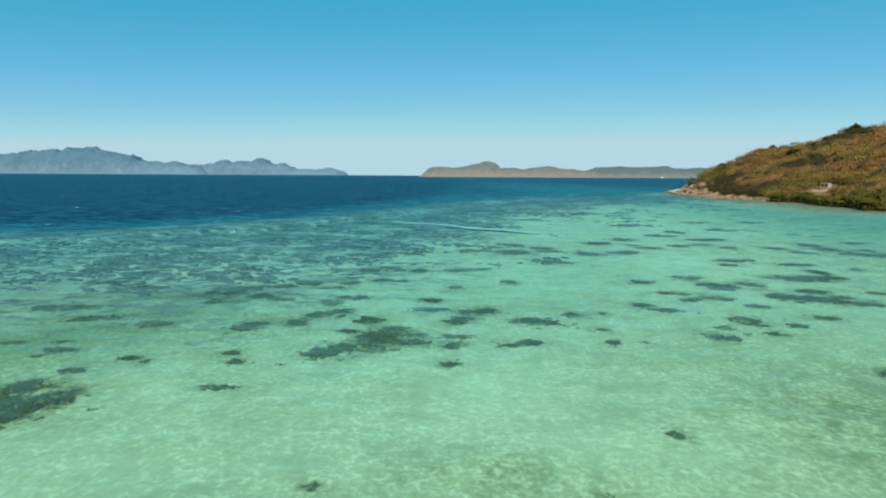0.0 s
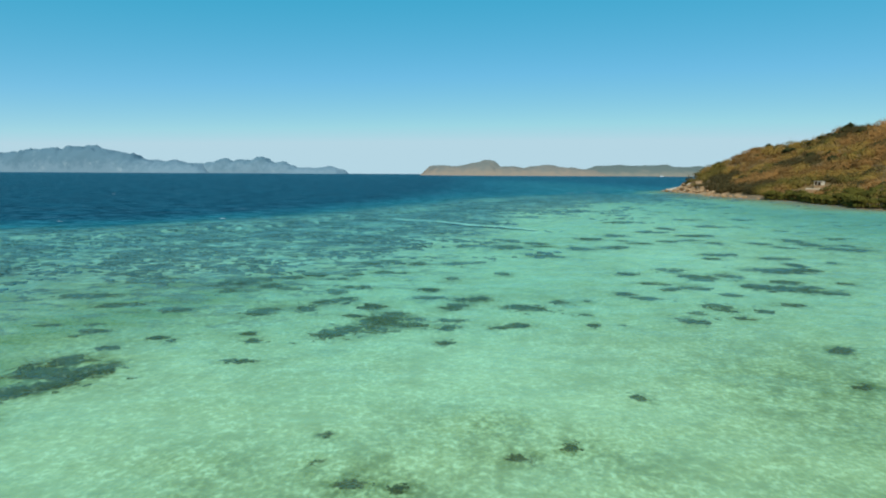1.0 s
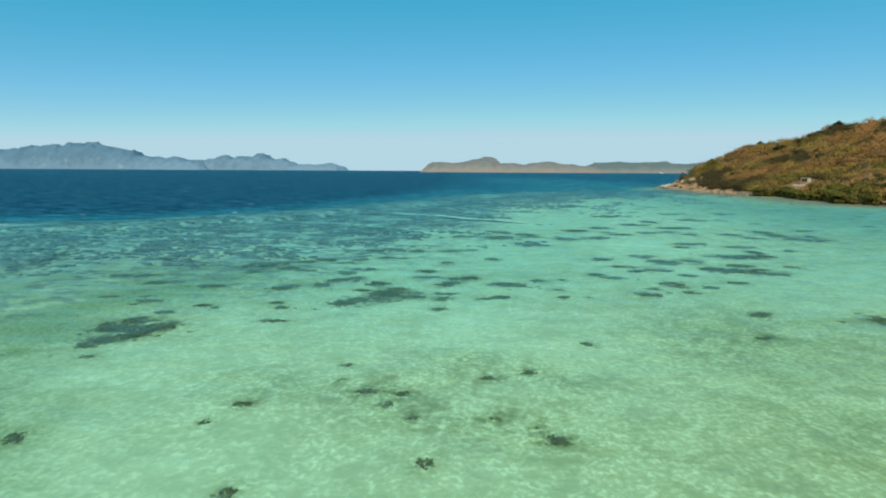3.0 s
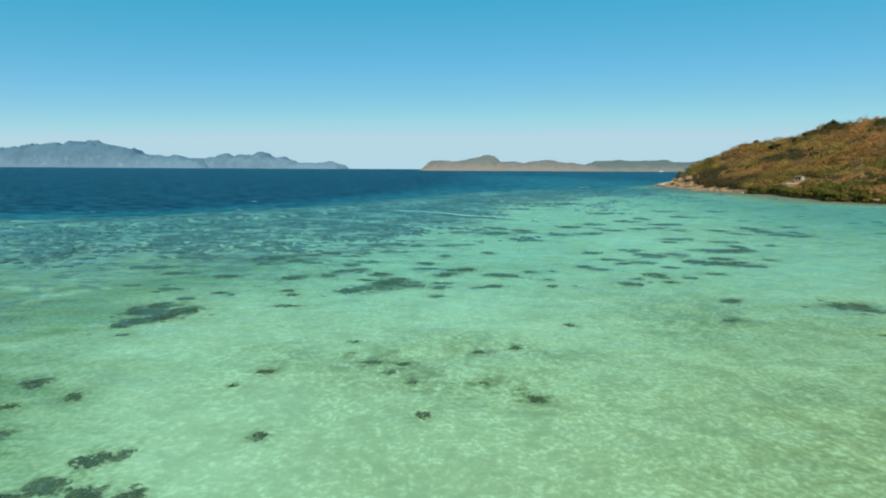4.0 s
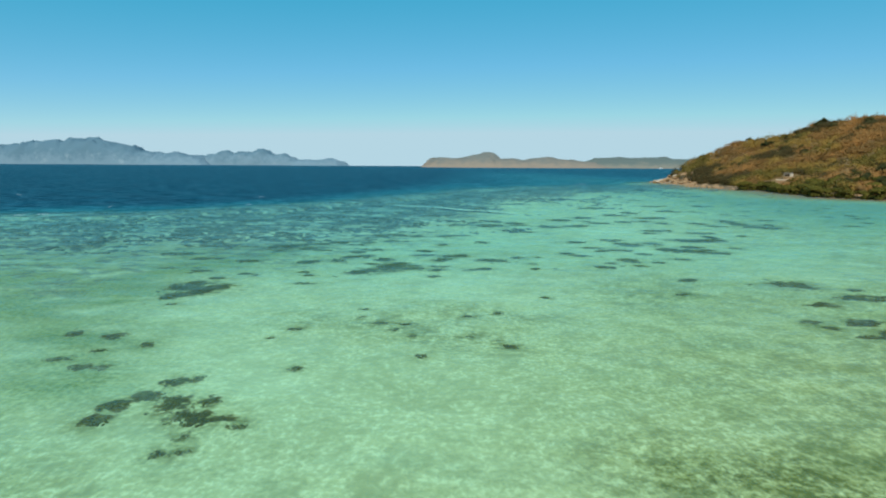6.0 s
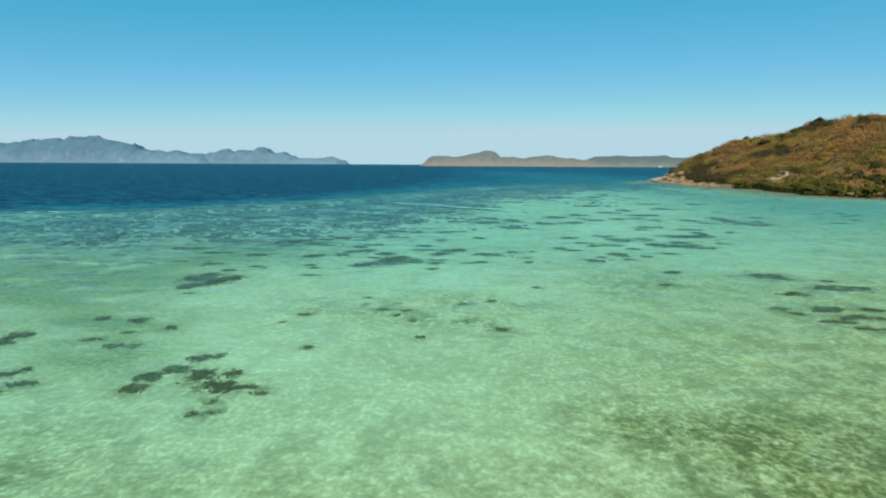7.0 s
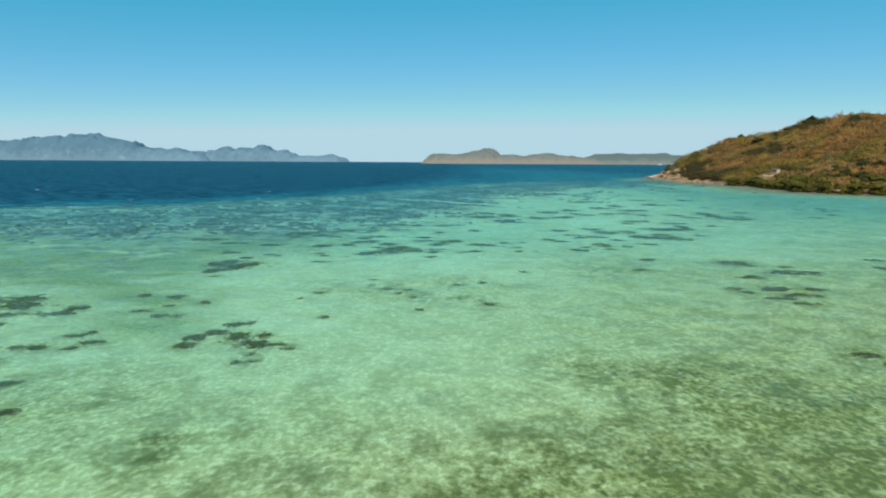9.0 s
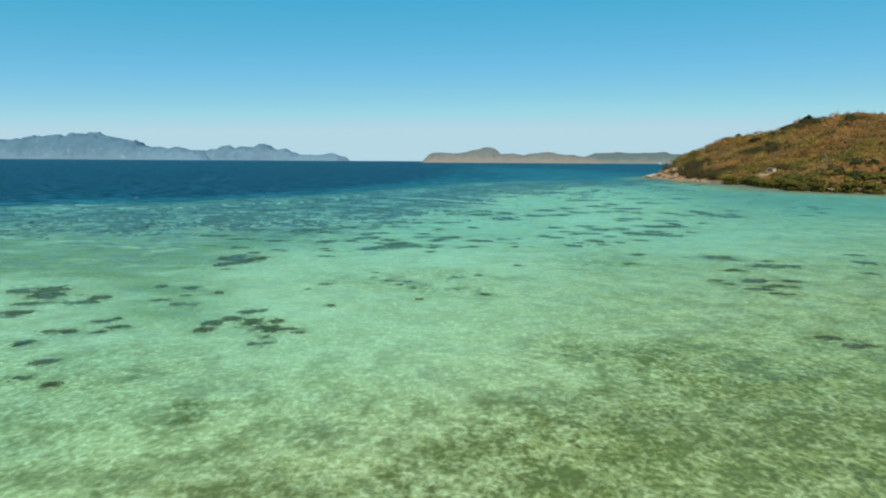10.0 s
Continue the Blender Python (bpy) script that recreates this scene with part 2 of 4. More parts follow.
CORAL = coral_material()
CORAL_BELT = plain("belt_coral", (0.040, 0.048, 0.050), (0.18, 0.18, 0.15), 0.6, 0.9, 0.1)
EARTH = plain("dry_earth", (0.14, 0.09, 0.035), (0.27, 0.17, 0.07), 0.25, 0.95, 0.3)
ROCK = plain("granite", (0.20, 0.118, 0.055), (0.45, 0.29, 0.155), 0.5, 0.85, 0.25)
PALE_ROCK = plain("bleached_rock", (0.33, 0.28, 0.21), (0.60, 0.53, 0.43), 0.6, 0.85, 0.2)
BEACH = plain("shore_sand", (0.13, 0.09, 0.05), (0.24, 0.17, 0.10), 0.4, 0.9, 0.05)
BARK = plain("bark", (0.07, 0.05, 0.035), (0.16, 0.12, 0.085), 2.0, 0.9, 0.03)
PLASTER = plain("white_plaster", (0.44, 0.36, 0.26), (0.64, 0.55, 0.42), 0.8, 0.8, 0.01)
STONEWORK = plain("pale_stone", (0.36, 0.30, 0.23), (0.54, 0.46, 0.37), 1.2, 0.85, 0.04)
INNER_SHADE = plain("inner_shade", (0.10, 0.07, 0.045), (0.20, 0.14, 0.09), 3.0, 0.8, 0.01)
BAR_SAND = plain("pale_bar_sand", (0.62, 0.58, 0.48), (0.80, 0.77, 0.68), 0.5, 0.9, 0.03)
FOAM = plain("sea_foam", (0.50, 0.64, 0.70), (0.72, 0.82, 0.86), 2.0, 0.7, 0.05)
HULL = plain("white_hull", (0.7, 0.7, 0.7), (0.82, 0.82, 0.82), 0.3, 0.4, 0.01)
SCRUB = [leaf_material("olive_scrub", (0.130, 0.102, 0.026), (0.300, 0.225, 0.055)),
         leaf_material("ochre_scrub", (0.270, 0.170, 0.042), (0.520, 0.335, 0.090)),
         leaf_material("brown_scrub", (0.190, 0.106, 0.036), (0.400, 0.235, 0.080)),
         leaf_material("rust_scrub", (0.290, 0.150, 0.046), (0.560, 0.310, 0.105)),
         leaf_material("bare_twigs", (0.241, 0.161, 0.068), (0.398, 0.277, 0.135)),
         leaf_material("shaded_scrub", (0.068, 0.054, 0.022), (0.155, 0.118, 0.046))]
ALGAE_TUFT = leaf_material("turf_algae", (0.103, 0.098, 0.029), (0.345, 0.310, 0.103))
GREEN = leaf_material("dark_green_leaves", (0.034, 0.041, 0.016), (0.115, 0.115, 0.041))
MANGROVE = leaf_material("mangrove_leaves", (0.095, 0.088, 0.018), (0.235, 0.205, 0.042))
# Distance haze is mixed into the base colours of these three.
HAZY_KARST = far_material("hazy_limestone", (0.165, 0.25, 0.305), (0.105, 0.185, 0.235), (0.23, 0.31, 0.35), 120.0)
FAR_WOOD = far_material("hazy_woods", (0.21, 0.20, 0.165), (0.12, 0.15, 0.14), (0.34, 0.28, 0.21), 30.0)
FAR_HILL = far_material("hazy_island", (0.26, 0.215, 0.17), (0.16, 0.17, 0.155), (0.33, 0.22, 0.15), 52.0)


# ---- helpers of this place ----
def mesh_of(name, verts, faces, *mats, smooth=False):
    me = bpy.data.meshes.new(name)
    me.from_pydata([tuple(v) for v in verts], [], faces)
    for m in mats:
        me.materials.append(m)
    if smooth:
        me.polygons.foreach_set("use_smooth", [True] * len(me.polygons))
    me.update()
    return me


def part(name, bm, material, parent, label=""):
    me = bpy.data.meshes.new(name)
    bm.to_mesh(me)
    bm.free()
    me.materials.append(material)
    ob = new(name, me)
    ob.parent = parent
    return tagged(ob, label)


def smooth_step(v, lo, hi):
    k = np.clip((v - lo) / (hi - lo), 0.0, 1.0)
    return k * k * (3 - 2 * k)


# the outer edge of the reef flat: y of the drop-off for each x
EDGE_X = [-6000, -400, -200, -100, -90, -70, -57, -42, -23, -5, 18, 54, 95, 150, 310, 6000]
EDGE_Y = [-600, 15, 62, 97, 102, 114, 121, 139, 171, 208, 258, 298, 330, 375, 500, 3000]


def to_edge(x, y):
    """Metres from the drop-off, positive over the flat."""
    y = y + 3.5 * np.sin(x * 0.13 + 0.04 * y) + 2.2 * np.sin(x * 0.41 - 0.11 * y) + 1.2 * np.sin(x * 1.1 + 0.3 * y)
    e = np.interp(x, EDGE_X, EDGE_Y)
    slope = (np.interp(x + 6, EDGE_X, EDGE_Y) - np.interp(x - 6, EDGE_X, EDGE_Y)) / 12
    return (e - y) / np.sqrt(1 + slope ** 2)


def shore_x(y):
    """x of the headland's waterline at each y."""
    x = 146.0 + 4 * np.sin(y / 17.0) + 2 * np.sin(y / 6.3)
    x = x + np.where(y < 196, (196 - y) * 0.75, 0)
    return x + np.where(y > 360, ((y - 360) / 9.0) ** 2 * 1.1, 0)


def sea_depth(x, y, ledge=0.0):
    """Depth of the water; ledge: metres by which the drop-off lies farther out."""
    s = to_edge(x, y) + ledge
    d = 0.60 + 0.5 * smooth_step(s, 60, 15) + 1.6 * smooth_step(s, 8, -22) + (11.5 - 5.5 * smooth_step(x, -60, 80)) * smooth_step(s, 0, -42 - 0.22 * np.maximum(y - 110, 0))
    d = d - 0.30 * smooth_step(y - 0.9 * x, 12, -30)
    d = d - 6.0 * np.exp(-((x - 105) / 90) ** 2 - ((y - 560) / 330) ** 2) * smooth_step(s, -10, -80)
    near_shore = shore_x(y) - x
    return np.maximum(d * smooth_step(near_shore, -2, 45) ** 0.6, 0.03)


def grid_lines(lo, hi, knots):
    """Lines that are dense where something is near: (from, to, count) stretches between lo and hi."""
    out = [np.geomspace(1, 1 + knots[0][0] - lo, 40)[::-1] * -1 + 1 + knots[0][0]]
    for a, b, c in knots:
        out.append(np.linspace(a, b, c, endpoint=False))
    out.append(np.geomspace(1, 1 + hi - knots[-1][1], 50) - 1 + knots[-1][1])
    return np.unique(np.round(np.concatenate(out), 3))


def sheet(name, xs, ys, height, *mats):
    gx, gy = np.meshgrid(xs, ys)
    gz = height(gx, gy)
    verts = np.column_stack([gx.ravel(), gy.ravel(), gz.ravel()])
    w = len(xs)
    i = np.arange(w * len(ys)).reshape(len(ys), w)
    faces = np.column_stack([i[:-1, :-1].ravel(), i[:-1, 1:].ravel(), i[1:, 1:].ravel(), i[1:, :-1].ravel()])
    me = mesh_of(name, verts.tolist(), faces.tolist(), *mats, smooth=True)
    return me, gx.ravel(), gy.ravel()


def attribute(me, name, values):
    me.attributes.new(name, "FLOAT", "POINT").data.foreach_set("value", np.asarray(values, dtype=np.float32))


# ---- sea and seabed ----
XS = grid_lines(-6000, 6000, [(-120, 160, 200)])
YS = grid_lines(-1500, 4950, [(-60, 120, 160), (120, 420, 110)])
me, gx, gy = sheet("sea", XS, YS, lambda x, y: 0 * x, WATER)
murk = 0.13 * smooth_step(gy, -24, -6) + 0.16 * smooth_step(gx - 0.4 * gy, 12, -22) + (0.46 - 0.20 * smooth_step(gx, -8, -40)) * smooth_step(gy, 5, 55) + 0.55 * smooth_step(gx, 40, 110) * smooth_step(gy, 50, 120)
attribute(me, "depth", sea_depth(gx, gy) + murk * smooth_step(shore_x(gy) - gx, 2, 46))
tagged(new("sea", me), "clear turquoise sea water turning deep blue past the reef", "sea", kind="structure")


def bed_height(x, y):
    relief = np.sin(x * 0.31 + 1.3 * np.sin(y * 0.17)) * np.sin(y * 0.27 + np.sin(x * 0.13)) * 0.05
    crest = 0.75 * smooth_step(to_edge(x, y), 45, 5) * (sea_depth(x, y, 30.0) > 0.8)
    return crest - np.minimum(sea_depth(x, y, 30.0), 16) - 0.02 + np.where(sea_depth(x, y) > 0.4, relief, 0)


BED_XS = grid_lines(-6000, 6000, [(-120, -55, 45), (-55, 60, 220), (60, 160, 60)])
BED_YS = grid_lines(-1500, 4950, [(-48, 62, 200), (62, 120, 60), (120, 420, 110)])
me, gx, gy = sheet("seabed", BED_XS, BED_YS, bed_height, SAND)
bed_gx, bed_gy = gx, gy
s_edge = to_edge(gx, gy)
near_right = smooth_step(gy - 0.5 * gx, 8, -30)
algae = 0.06 + 0.42 * smooth_step(gy + 0.25 * gx, 2, -24) + 0.36 * near_right + 0.50 * smooth_step(gy - 0.7 * gx, -8, -40) + 0.8 * smooth_step(shore_x(gy) - gx, 48, 4) + 0.5 * smooth_step(gx - 0.1 * gy, 20, 85) + 0.27 * smooth_step(gx, 4, 22) * smooth_step(gy, 46, 12)
for ax, ay, ar in ((-9.7, 18.1, 3), (7.3, 19, 3.2), (5.4, 12.2, 4), (0.3, 14, 4), (3, 23, 2.5), (-3.5, 17, 3.5), (22.7, 28, 8), (10.5, -4.4, 3.5), (15, -5.4, 4), (18, -10, 6), (9, -18, 6), (-18, -9.6, 5), (0.3, 20.7, 4), (-27, 55, 10), (-31, 48, 8), (-31, 30, 9)):
    algae = algae + 0.40 * np.exp(-((gx - ax) ** 2 + ((gy - ay) * 1.3) ** 2) / ar ** 2)
turf = 0.32 * smooth_step(gx - 0.2 * gy, 2, 20) * smooth_step(gy, 75, 25) + 0.45 * smooth_step(gx - 0.3 * gy, 20, 70)
for ax, ay, ar in ((-42, 33, 11), (-38, 47, 11), (-50, 56, 14), (-34, 26, 8), (-62, 44, 17), (-45, 22, 8), (-75, 62, 18), (-24, 12, 7), (-19, 5, 5), (-28, 46, 9), (-32, 24, 8), (-25, 56, 8), (-44, 40, 12)):
    turf = turf + 1.1 * np.exp(-((gx - ax) ** 2 + ((gy - ay) * 1.2) ** 2) / ar ** 2)
SEABED, BED_ALGAE, BED_BANK = me, algae, 0 * gx
attribute(me, "turf", np.minimum(turf, 1.25))
attribute(me, "shore", smooth_step(shore_x(gy) - gx, 24, 2))
attribute(me, "reef", smooth_step(s_edge, 84, 26) * smooth_step(s_edge, -70, -35) * smooth_step(gx, 150, 70))
tagged(new("seabed", me), "pale coral sand seabed with a patchy film of algae", "seabed", kind="structure")


# ---- the headland ----
def ridge_height(y):
    return np.interp(y, [100, 260, 325, 345, 366, 374, 381, 388, 400, 415, 430], [33, 33, 32.2, 26.5, 20.2, 15.2, 8, 1.8, 0.5, 0, -3])


def land_height(x, y):
    s = x - shore_x(y)
    reach = np.interp(y, [200, 300, 345, 368, 380, 390], [88, 84, 64, 42, 24, 14])
    u = np.clip(s / reach, 0, 3)
    rise = np.where(u < 1, 0.25 * u + 0.75 * u ** 1.5, 1.0 - 0.10 * (u - 1) ** 2)
    shelf = 1.3 * smooth_step(s, -1, 7) + 2.5 * smooth_step(s, 6, 16) * smooth_step(y, 330, 380)
    rough = 1.8 * np.sin(x * 0.11 + 2 * np.sin(y * 0.05)) * np.sin(y * 0.09) * smooth_step(s, 12, 40)
    return np.where(s > -14, ridge_height(y) * rise * smooth_step(s, 0, 14) + shelf + rough - 0.5 * smooth_step(s, 0, -12), -3.0)


LX, LY = np.linspace(128, 420, 150), np.linspace(110, 455, 170)
me, gx, gy = sheet("headland", LX, LY, land_height, EARTH, ROCK, BEACH)
for poly in me.polygons:
    cx, cy, cz = poly.center
    in_land = cx - shore_x(np.array([cy]))[0]
    if cz < 1.2 and cy < 300:
        poly.material_index = 2
    elif in_land < 9 and cy > 318 and cz < 6 or cz < 1.6:
        poly.material_index = 1
headland = tagged(new("headland", me), "dry scrub-covered headland sloping down to a rocky shore", "headland", kind="structure")


def land_at(x, y):
    return float(land_height(np.array([x]), np.array([y]))[0])


def tuft_cloud(rng, centre, size, count, leaf, flat=0.0):
    """Quads set loosely through the outer half of an ellipsoid: a crown of leaf clumps with gaps and an uneven outline."""
    d = rng.normal(size=(count, 3))
    d /= np.linalg.norm(d, axis=1)[:, None]
    lobes = 0.78 + 0.22 * np.sin(d[:, 0] * 5 + centre[0]) * np.sin(d[:, 1] * 4 + centre[1]) + 0.12 * np.sin(d[:, 2] * 7)
    p = d * (rng.uniform(0.55, 1.0, count) * lobes)[:, None] * np.array(size) + np.array(centre)
    a = rng.normal(size=(count, 3))
    a -= flat * (a * d).sum(axis=1)[:, None] * d
    a /= np.linalg.norm(a, axis=1)[:, None]
    b = np.cross(a, d + 0.4 * (1 - flat) * rng.normal(size=(count, 3)))
    b /= np.linalg.norm(b, axis=1)[:, None] + 1e-6
    k = leaf * rng.uniform(0.6, 1.3, count)[:, None]
    v = np.stack([p - a * k, p + b * k * 0.8, p + a * k, p - b * k * 0.8], axis=1).reshape(-1, 3)
    f = np.arange(count * 4).reshape(-1, 4)
    return v, f


def round_off(me, centres, up=0.35):
    """Leaf normals that follow the round of each clump; centres: one for each vertex."""
    co = np.empty(len(me.vertices) * 3)
    me.vertices.foreach_get("co", co)
    d = co.reshape(-1, 3) - centres
    d /= np.linalg.norm(d, axis=1)[:, None] + 1e-6
    d[:, 2] += up
    d /= np.linalg.norm(d, axis=1)[:, None] + 1e-6
    me.polygons.foreach_set("use_smooth", [True] * len(me.polygons))
    me.normals_split_custom_set_from_vertices(d.tolist())


def scrub_cover():
    """The dry scrub of the whole slope, in drifts of one tone: olive toward the point, rust and ochre higher up, shade
    painted as dark drifts.
    """
    rng = np.random.default_rng(5)
    verts, faces, mats, mids, base = [], [], [], [], 0
    made = 0
    for _ in range(14000):
        y = rng.uniform(150, 381)
        x = shore_x(np.array([y]))[0] + rng.uniform(4, 120)
        s = x - shore_x(np.array([y]))[0]
        if s > 100 or x > 400 or (x > 0.76 * (y + 41) + 10 and rng.random() < 0.7):
            continue
        if y > 362 and s < 9 or y > 338 and s < 7 or y > 330 and s < 11 and rng.random() < 0.5 or (abs(x - 165) < 9 and abs(y - 254) < 11):
            continue
        z = land_at(x, y)
        if z < 1.5 or made > 4000:
            continue
        w = rng.choice([rng.uniform(1.4, 3.2), rng.uniform(2.4, 4.4), rng.uniform(3.4, 5.4)])
        h = w * rng.uniform(0.5, 0.8)
        mid = (x, y, z + h * 0.55)
        v, f = tuft_cloud(rng, mid, (w, w, h), int(60 + 26 * w), 0.28 + 0.015 * w, 0.8)
        drift = 1.7 * noise.noise((x * 0.045, y * 0.030, 3.0)) + 0.9 * noise.noise((x * 0.10, y * 0.07, 6.0))
        # Shade between mounds and low on the slope, painted as a darker scrub colour.
        shade_drift = 1.2 * noise.noise((x * 0.05 + y * 0.02, y * 0.045, 12.0)) + 0.5 * noise.noise((x * 0.13, y * 0.09, 2.0))
        green = drift + 0.55 * smooth_step(y, 318, 362) - 0.010 * (s - 40) + rng.normal() * 0.07
        low = shade_drift + 0.40 * smooth_step(s, 34, 10) * smooth_step(y, 262, 292) + rng.normal() * 0.06
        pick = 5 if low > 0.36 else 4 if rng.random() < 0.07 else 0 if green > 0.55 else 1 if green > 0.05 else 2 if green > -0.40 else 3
        verts.append(v)
        faces.append(f + base)
        mids.append(np.tile((x, y, z - 0.2 * h), (len(v), 1)))
        mats += [pick] * len(f)
        base += len(v)
        made += 1
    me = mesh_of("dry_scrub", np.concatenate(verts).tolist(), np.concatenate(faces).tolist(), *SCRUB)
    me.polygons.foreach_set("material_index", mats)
    round_off(me, np.concatenate(mids))
    return tagged(new("dry_scrub", me), "dry brown and ochre scrub covering the headland slope", "scrub", kind="stuff")


scrub_cover()


def tapered(bm, a, b, ra, rb, sides=7):
    """A tapered round limb from a to b."""
    a, b = Vector(a), Vector(b)
    turn = (b - a).to_track_quat("Z", "Y").to_matrix().to_4x4()
    bmesh.ops.create_cone(bm, cap_ends=True, segments=sides, radius1=ra, radius2=rb, depth=(b - a).length,
                          matrix=Matrix.Translation((a + b) / 2) @ turn)


def tree(name, height, width, leaves, seed, label, category, skirt=False):
    rng = np.random.default_rng(seed)
    top = new(name)
    tagged(top, label, category)
    bm = bmesh.new()
    knee = Vector((rng.uniform(-0.1, 0.1) * height, rng.uniform(-0.1, 0.1) * height, height * 0.42))
    tapered(bm, (0, 0, -0.6), knee, height * 0.045, height * 0.03)
    tips = []
    for i in range(5):
        turn = i * 1.257 + rng.uniform(-0.4, 0.4)
        tip = knee + Vector((math.cos(turn) * width * 0.28, math.sin(turn) * width * 0.28, height * rng.uniform(0.15, 0.34)))
        tapered(bm, knee, tip, height * 0.022, height * 0.008, 5)
        tips.append(tip)
    part("trunk", bm, BARK, top)
    verts, faces, base = [], [], 0
    clouds = [(tuple(tip), (width * 0.32, width * 0.32, height * 0.24)) for tip in tips + [knee + Vector((0, 0, height * 0.4))]]
    if skirt:
        clouds += [((0, 0, height * 0.26), (width * 0.52, width * 0.52, height * 0.28))] * 2
    for mid, size in clouds:
        v, f = tuft_cloud(rng, mid, size, 110, 0.22 + 0.02 * height, 0.7)
        verts.append(v)
        faces.append(f + base)
        base += len(v)
    crown_mesh = mesh_of("crown", np.concatenate(verts).tolist(), np.concatenate(faces).tolist(), leaves)
    round_off(crown_mesh, np.array((*knee.xy, height * 0.3)))
    crown = new("crown", crown_mesh)
    crown.parent = top
    return top


def scatter_kind(kinds, places, group, seed):
    rng = random.Random(seed)
    for i, (x, y) in enumerate(places):
        m = pose(x, y, max(land_at(x, y), -0.1) - 0.1, 0, 0, rng.uniform(0, 360)) @ Matrix.Scale(rng.uniform(0.8, 1.25), 4)
        src = kinds[i % len(kinds)]
        if i < len(kinds):
            src.matrix_basis = m
            tagged(src, group=group)
        else:
            c = copy_thing(src, Matrix())
            c.matrix_basis = m
            tagged(c, group=group)


# dark evergreens on the slope and along the ridge
rng = random.Random(11)
ridge_places = []
for y in range(215, 380, 5):
    s = float(np.interp(y, [200, 300, 345, 368, 380, 390], [84, 78, 58, 40, 27, 18])) + rng.uniform(-6, 6)
    if rng.random() < 0.62:
        ridge_places.append((float(shore_x(np.array([y]))[0]) + s, y + rng.uniform(-4, 4)))
slope_places = []
while len(slope_places) < 34:
    y = rng.uniform(185, 400)
    s = rng.uniform(14, 75)
    x = float(shore_x(np.array([y]))[0]) + s
    if noise.noise((x * 0.03, y * 0.03, 9.0)) > 0.0 and not (abs(x - 165) < 12 and abs(y - 254) < 14):
        slope_places.append((x, y))
for k in range(26):
    y = rng.uniform(176, 222)
    slope_places.append((float(shore_x(np.array([y]))[0]) + rng.uniform(10, 34), y))
evergreens = [tree("evergreen_tree", 4.0, 4.4, GREEN, 21 + k, "dark green broad-leaved tree among dry scrub on the slope", "tree") for k in range(3)]
scatter_kind(evergreens, ridge_places + slope_places, "evergreen trees on the headland", 3)

# mangroves and bushes in a band along the water
rng = random.Random(12)
shore_places = []
y = 168.0
while y < 262:
    sx = float(shore_x(np.array([y]))[0])
    shore_places.append((sx + rng.uniform(-0.6, 2.0), y))
    if rng.random() < 0.75:
        shore_places.append((sx + rng.uniform(6, 11), y + rng.uniform(-2, 2)))
    if y < 215:
        shore_places.append((sx + rng.uniform(12, 18), y + rng.uniform(-2, 2)))
    y += rng.uniform(2.4, 3.8)
bushes = [tree("mangrove_bush", 3.8, 6.0, MANGROVE, 41 + k, "low rounded green mangrove bush at the waterline", "bush", True) for k in range(3)]
scatter_kind(bushes, [q for q in shore_places if not (q[0] > 157 and abs(q[1] - 252) < 9)], "mangrove bushes along the shore", 4)


# ---- boulders and slabs of the point ----
def boulder_mesh(seed, material):
    bm = bmesh.new()
    bmesh.ops.create_icosphere(bm, subdivisions=3, radius=1)
    for v in bm.verts:
        d = v.co.normalized()
        k = 1 + 0.34 * noise.noise(d * 1.3 + Vector((seed, 0, 0))) + 0.12 * noise.noise(d * 3.5 + Vector((0, seed, 0)))
        v.co = d * round(k * 9) / 9 * 0.5 + d * k * 0.5
        v.co.z *= 0.72
    me = bpy.data.meshes.new("boulder")
    bm.to_mesh(me)
    bm.free()
    me.materials.append(material)
    return me


ROCKS = [boulder_mesh(k * 3.7, ROCK) for k in range(4)] + [boulder_mesh(50 + k * 2.9, PALE_ROCK) for k in range(3)]


def boulder(x, y, size, pale=False, stretch=(1, 1, 1), turn=0.0, lift=0.0):
    rng = random.Random(int(x * 31 + y * 17))
    ob = new("boulder", ROCKS[rng.randrange(4, 7) if pale else rng.randrange(4)])
    ob.matrix_basis = pose(x, y, max(land_at(x, y), -0.2) + lift + size * 0.15 * stretch[2], rng.uniform(-15, 15), rng.uniform(-15, 15), turn or rng.uniform(0, 360)) @ Matrix.Diagonal((size * stretch[0], size * stretch[1], size * stretch[2], 1))
    return tagged(ob, "bleached grey boulder at the water's edge" if pale else "reddish brown weathered boulder on the rocky shore", "boulder", "boulders of the rocky point")


rng = random.Random(8)
for k in range(30):
    y = rng.uniform(318, 404)
    boulder(float(shore_x(np.array([y]))[0]) + rng.uniform(-1.0, 14), y, rng.uniform(0.7, 1.8), rng.random() < 0.2)
for k in range(16):
    y = rng.uniform(384, 408)
    boulder(float(shore_x(np.array([y]))[0]) + rng.uniform(-4, 2), y, rng.uniform(1.0, 2.4), rng.random() < 0.7)
for k in range(26):
    y = rng.uniform(252, 330)
    boulder(float(shore_x(np.array([y]))[0]) + rng.uniform(-1.2, 1.6), y, rng.uniform(0.5, 1.3), rng.random() < 0.12)
for k in range(18):
    y = rng.uniform(368, 388)
    boulder(float(shore_x(np.array([y]))[0]) + rng.uniform(3, 13), y, rng.uniform(1.2, 2.2), rng.random() < 0.15, (1, 1.3, 0.75))
for k in range(12):
    y = rng.uniform(322, 372)
    boulder(float(shore_x(np.array([y]))[0]) + rng.uniform(7, 20), y, rng.uniform(1.4, 2.6), rng.random() < 0.1, (1, 1.3, 1.1))

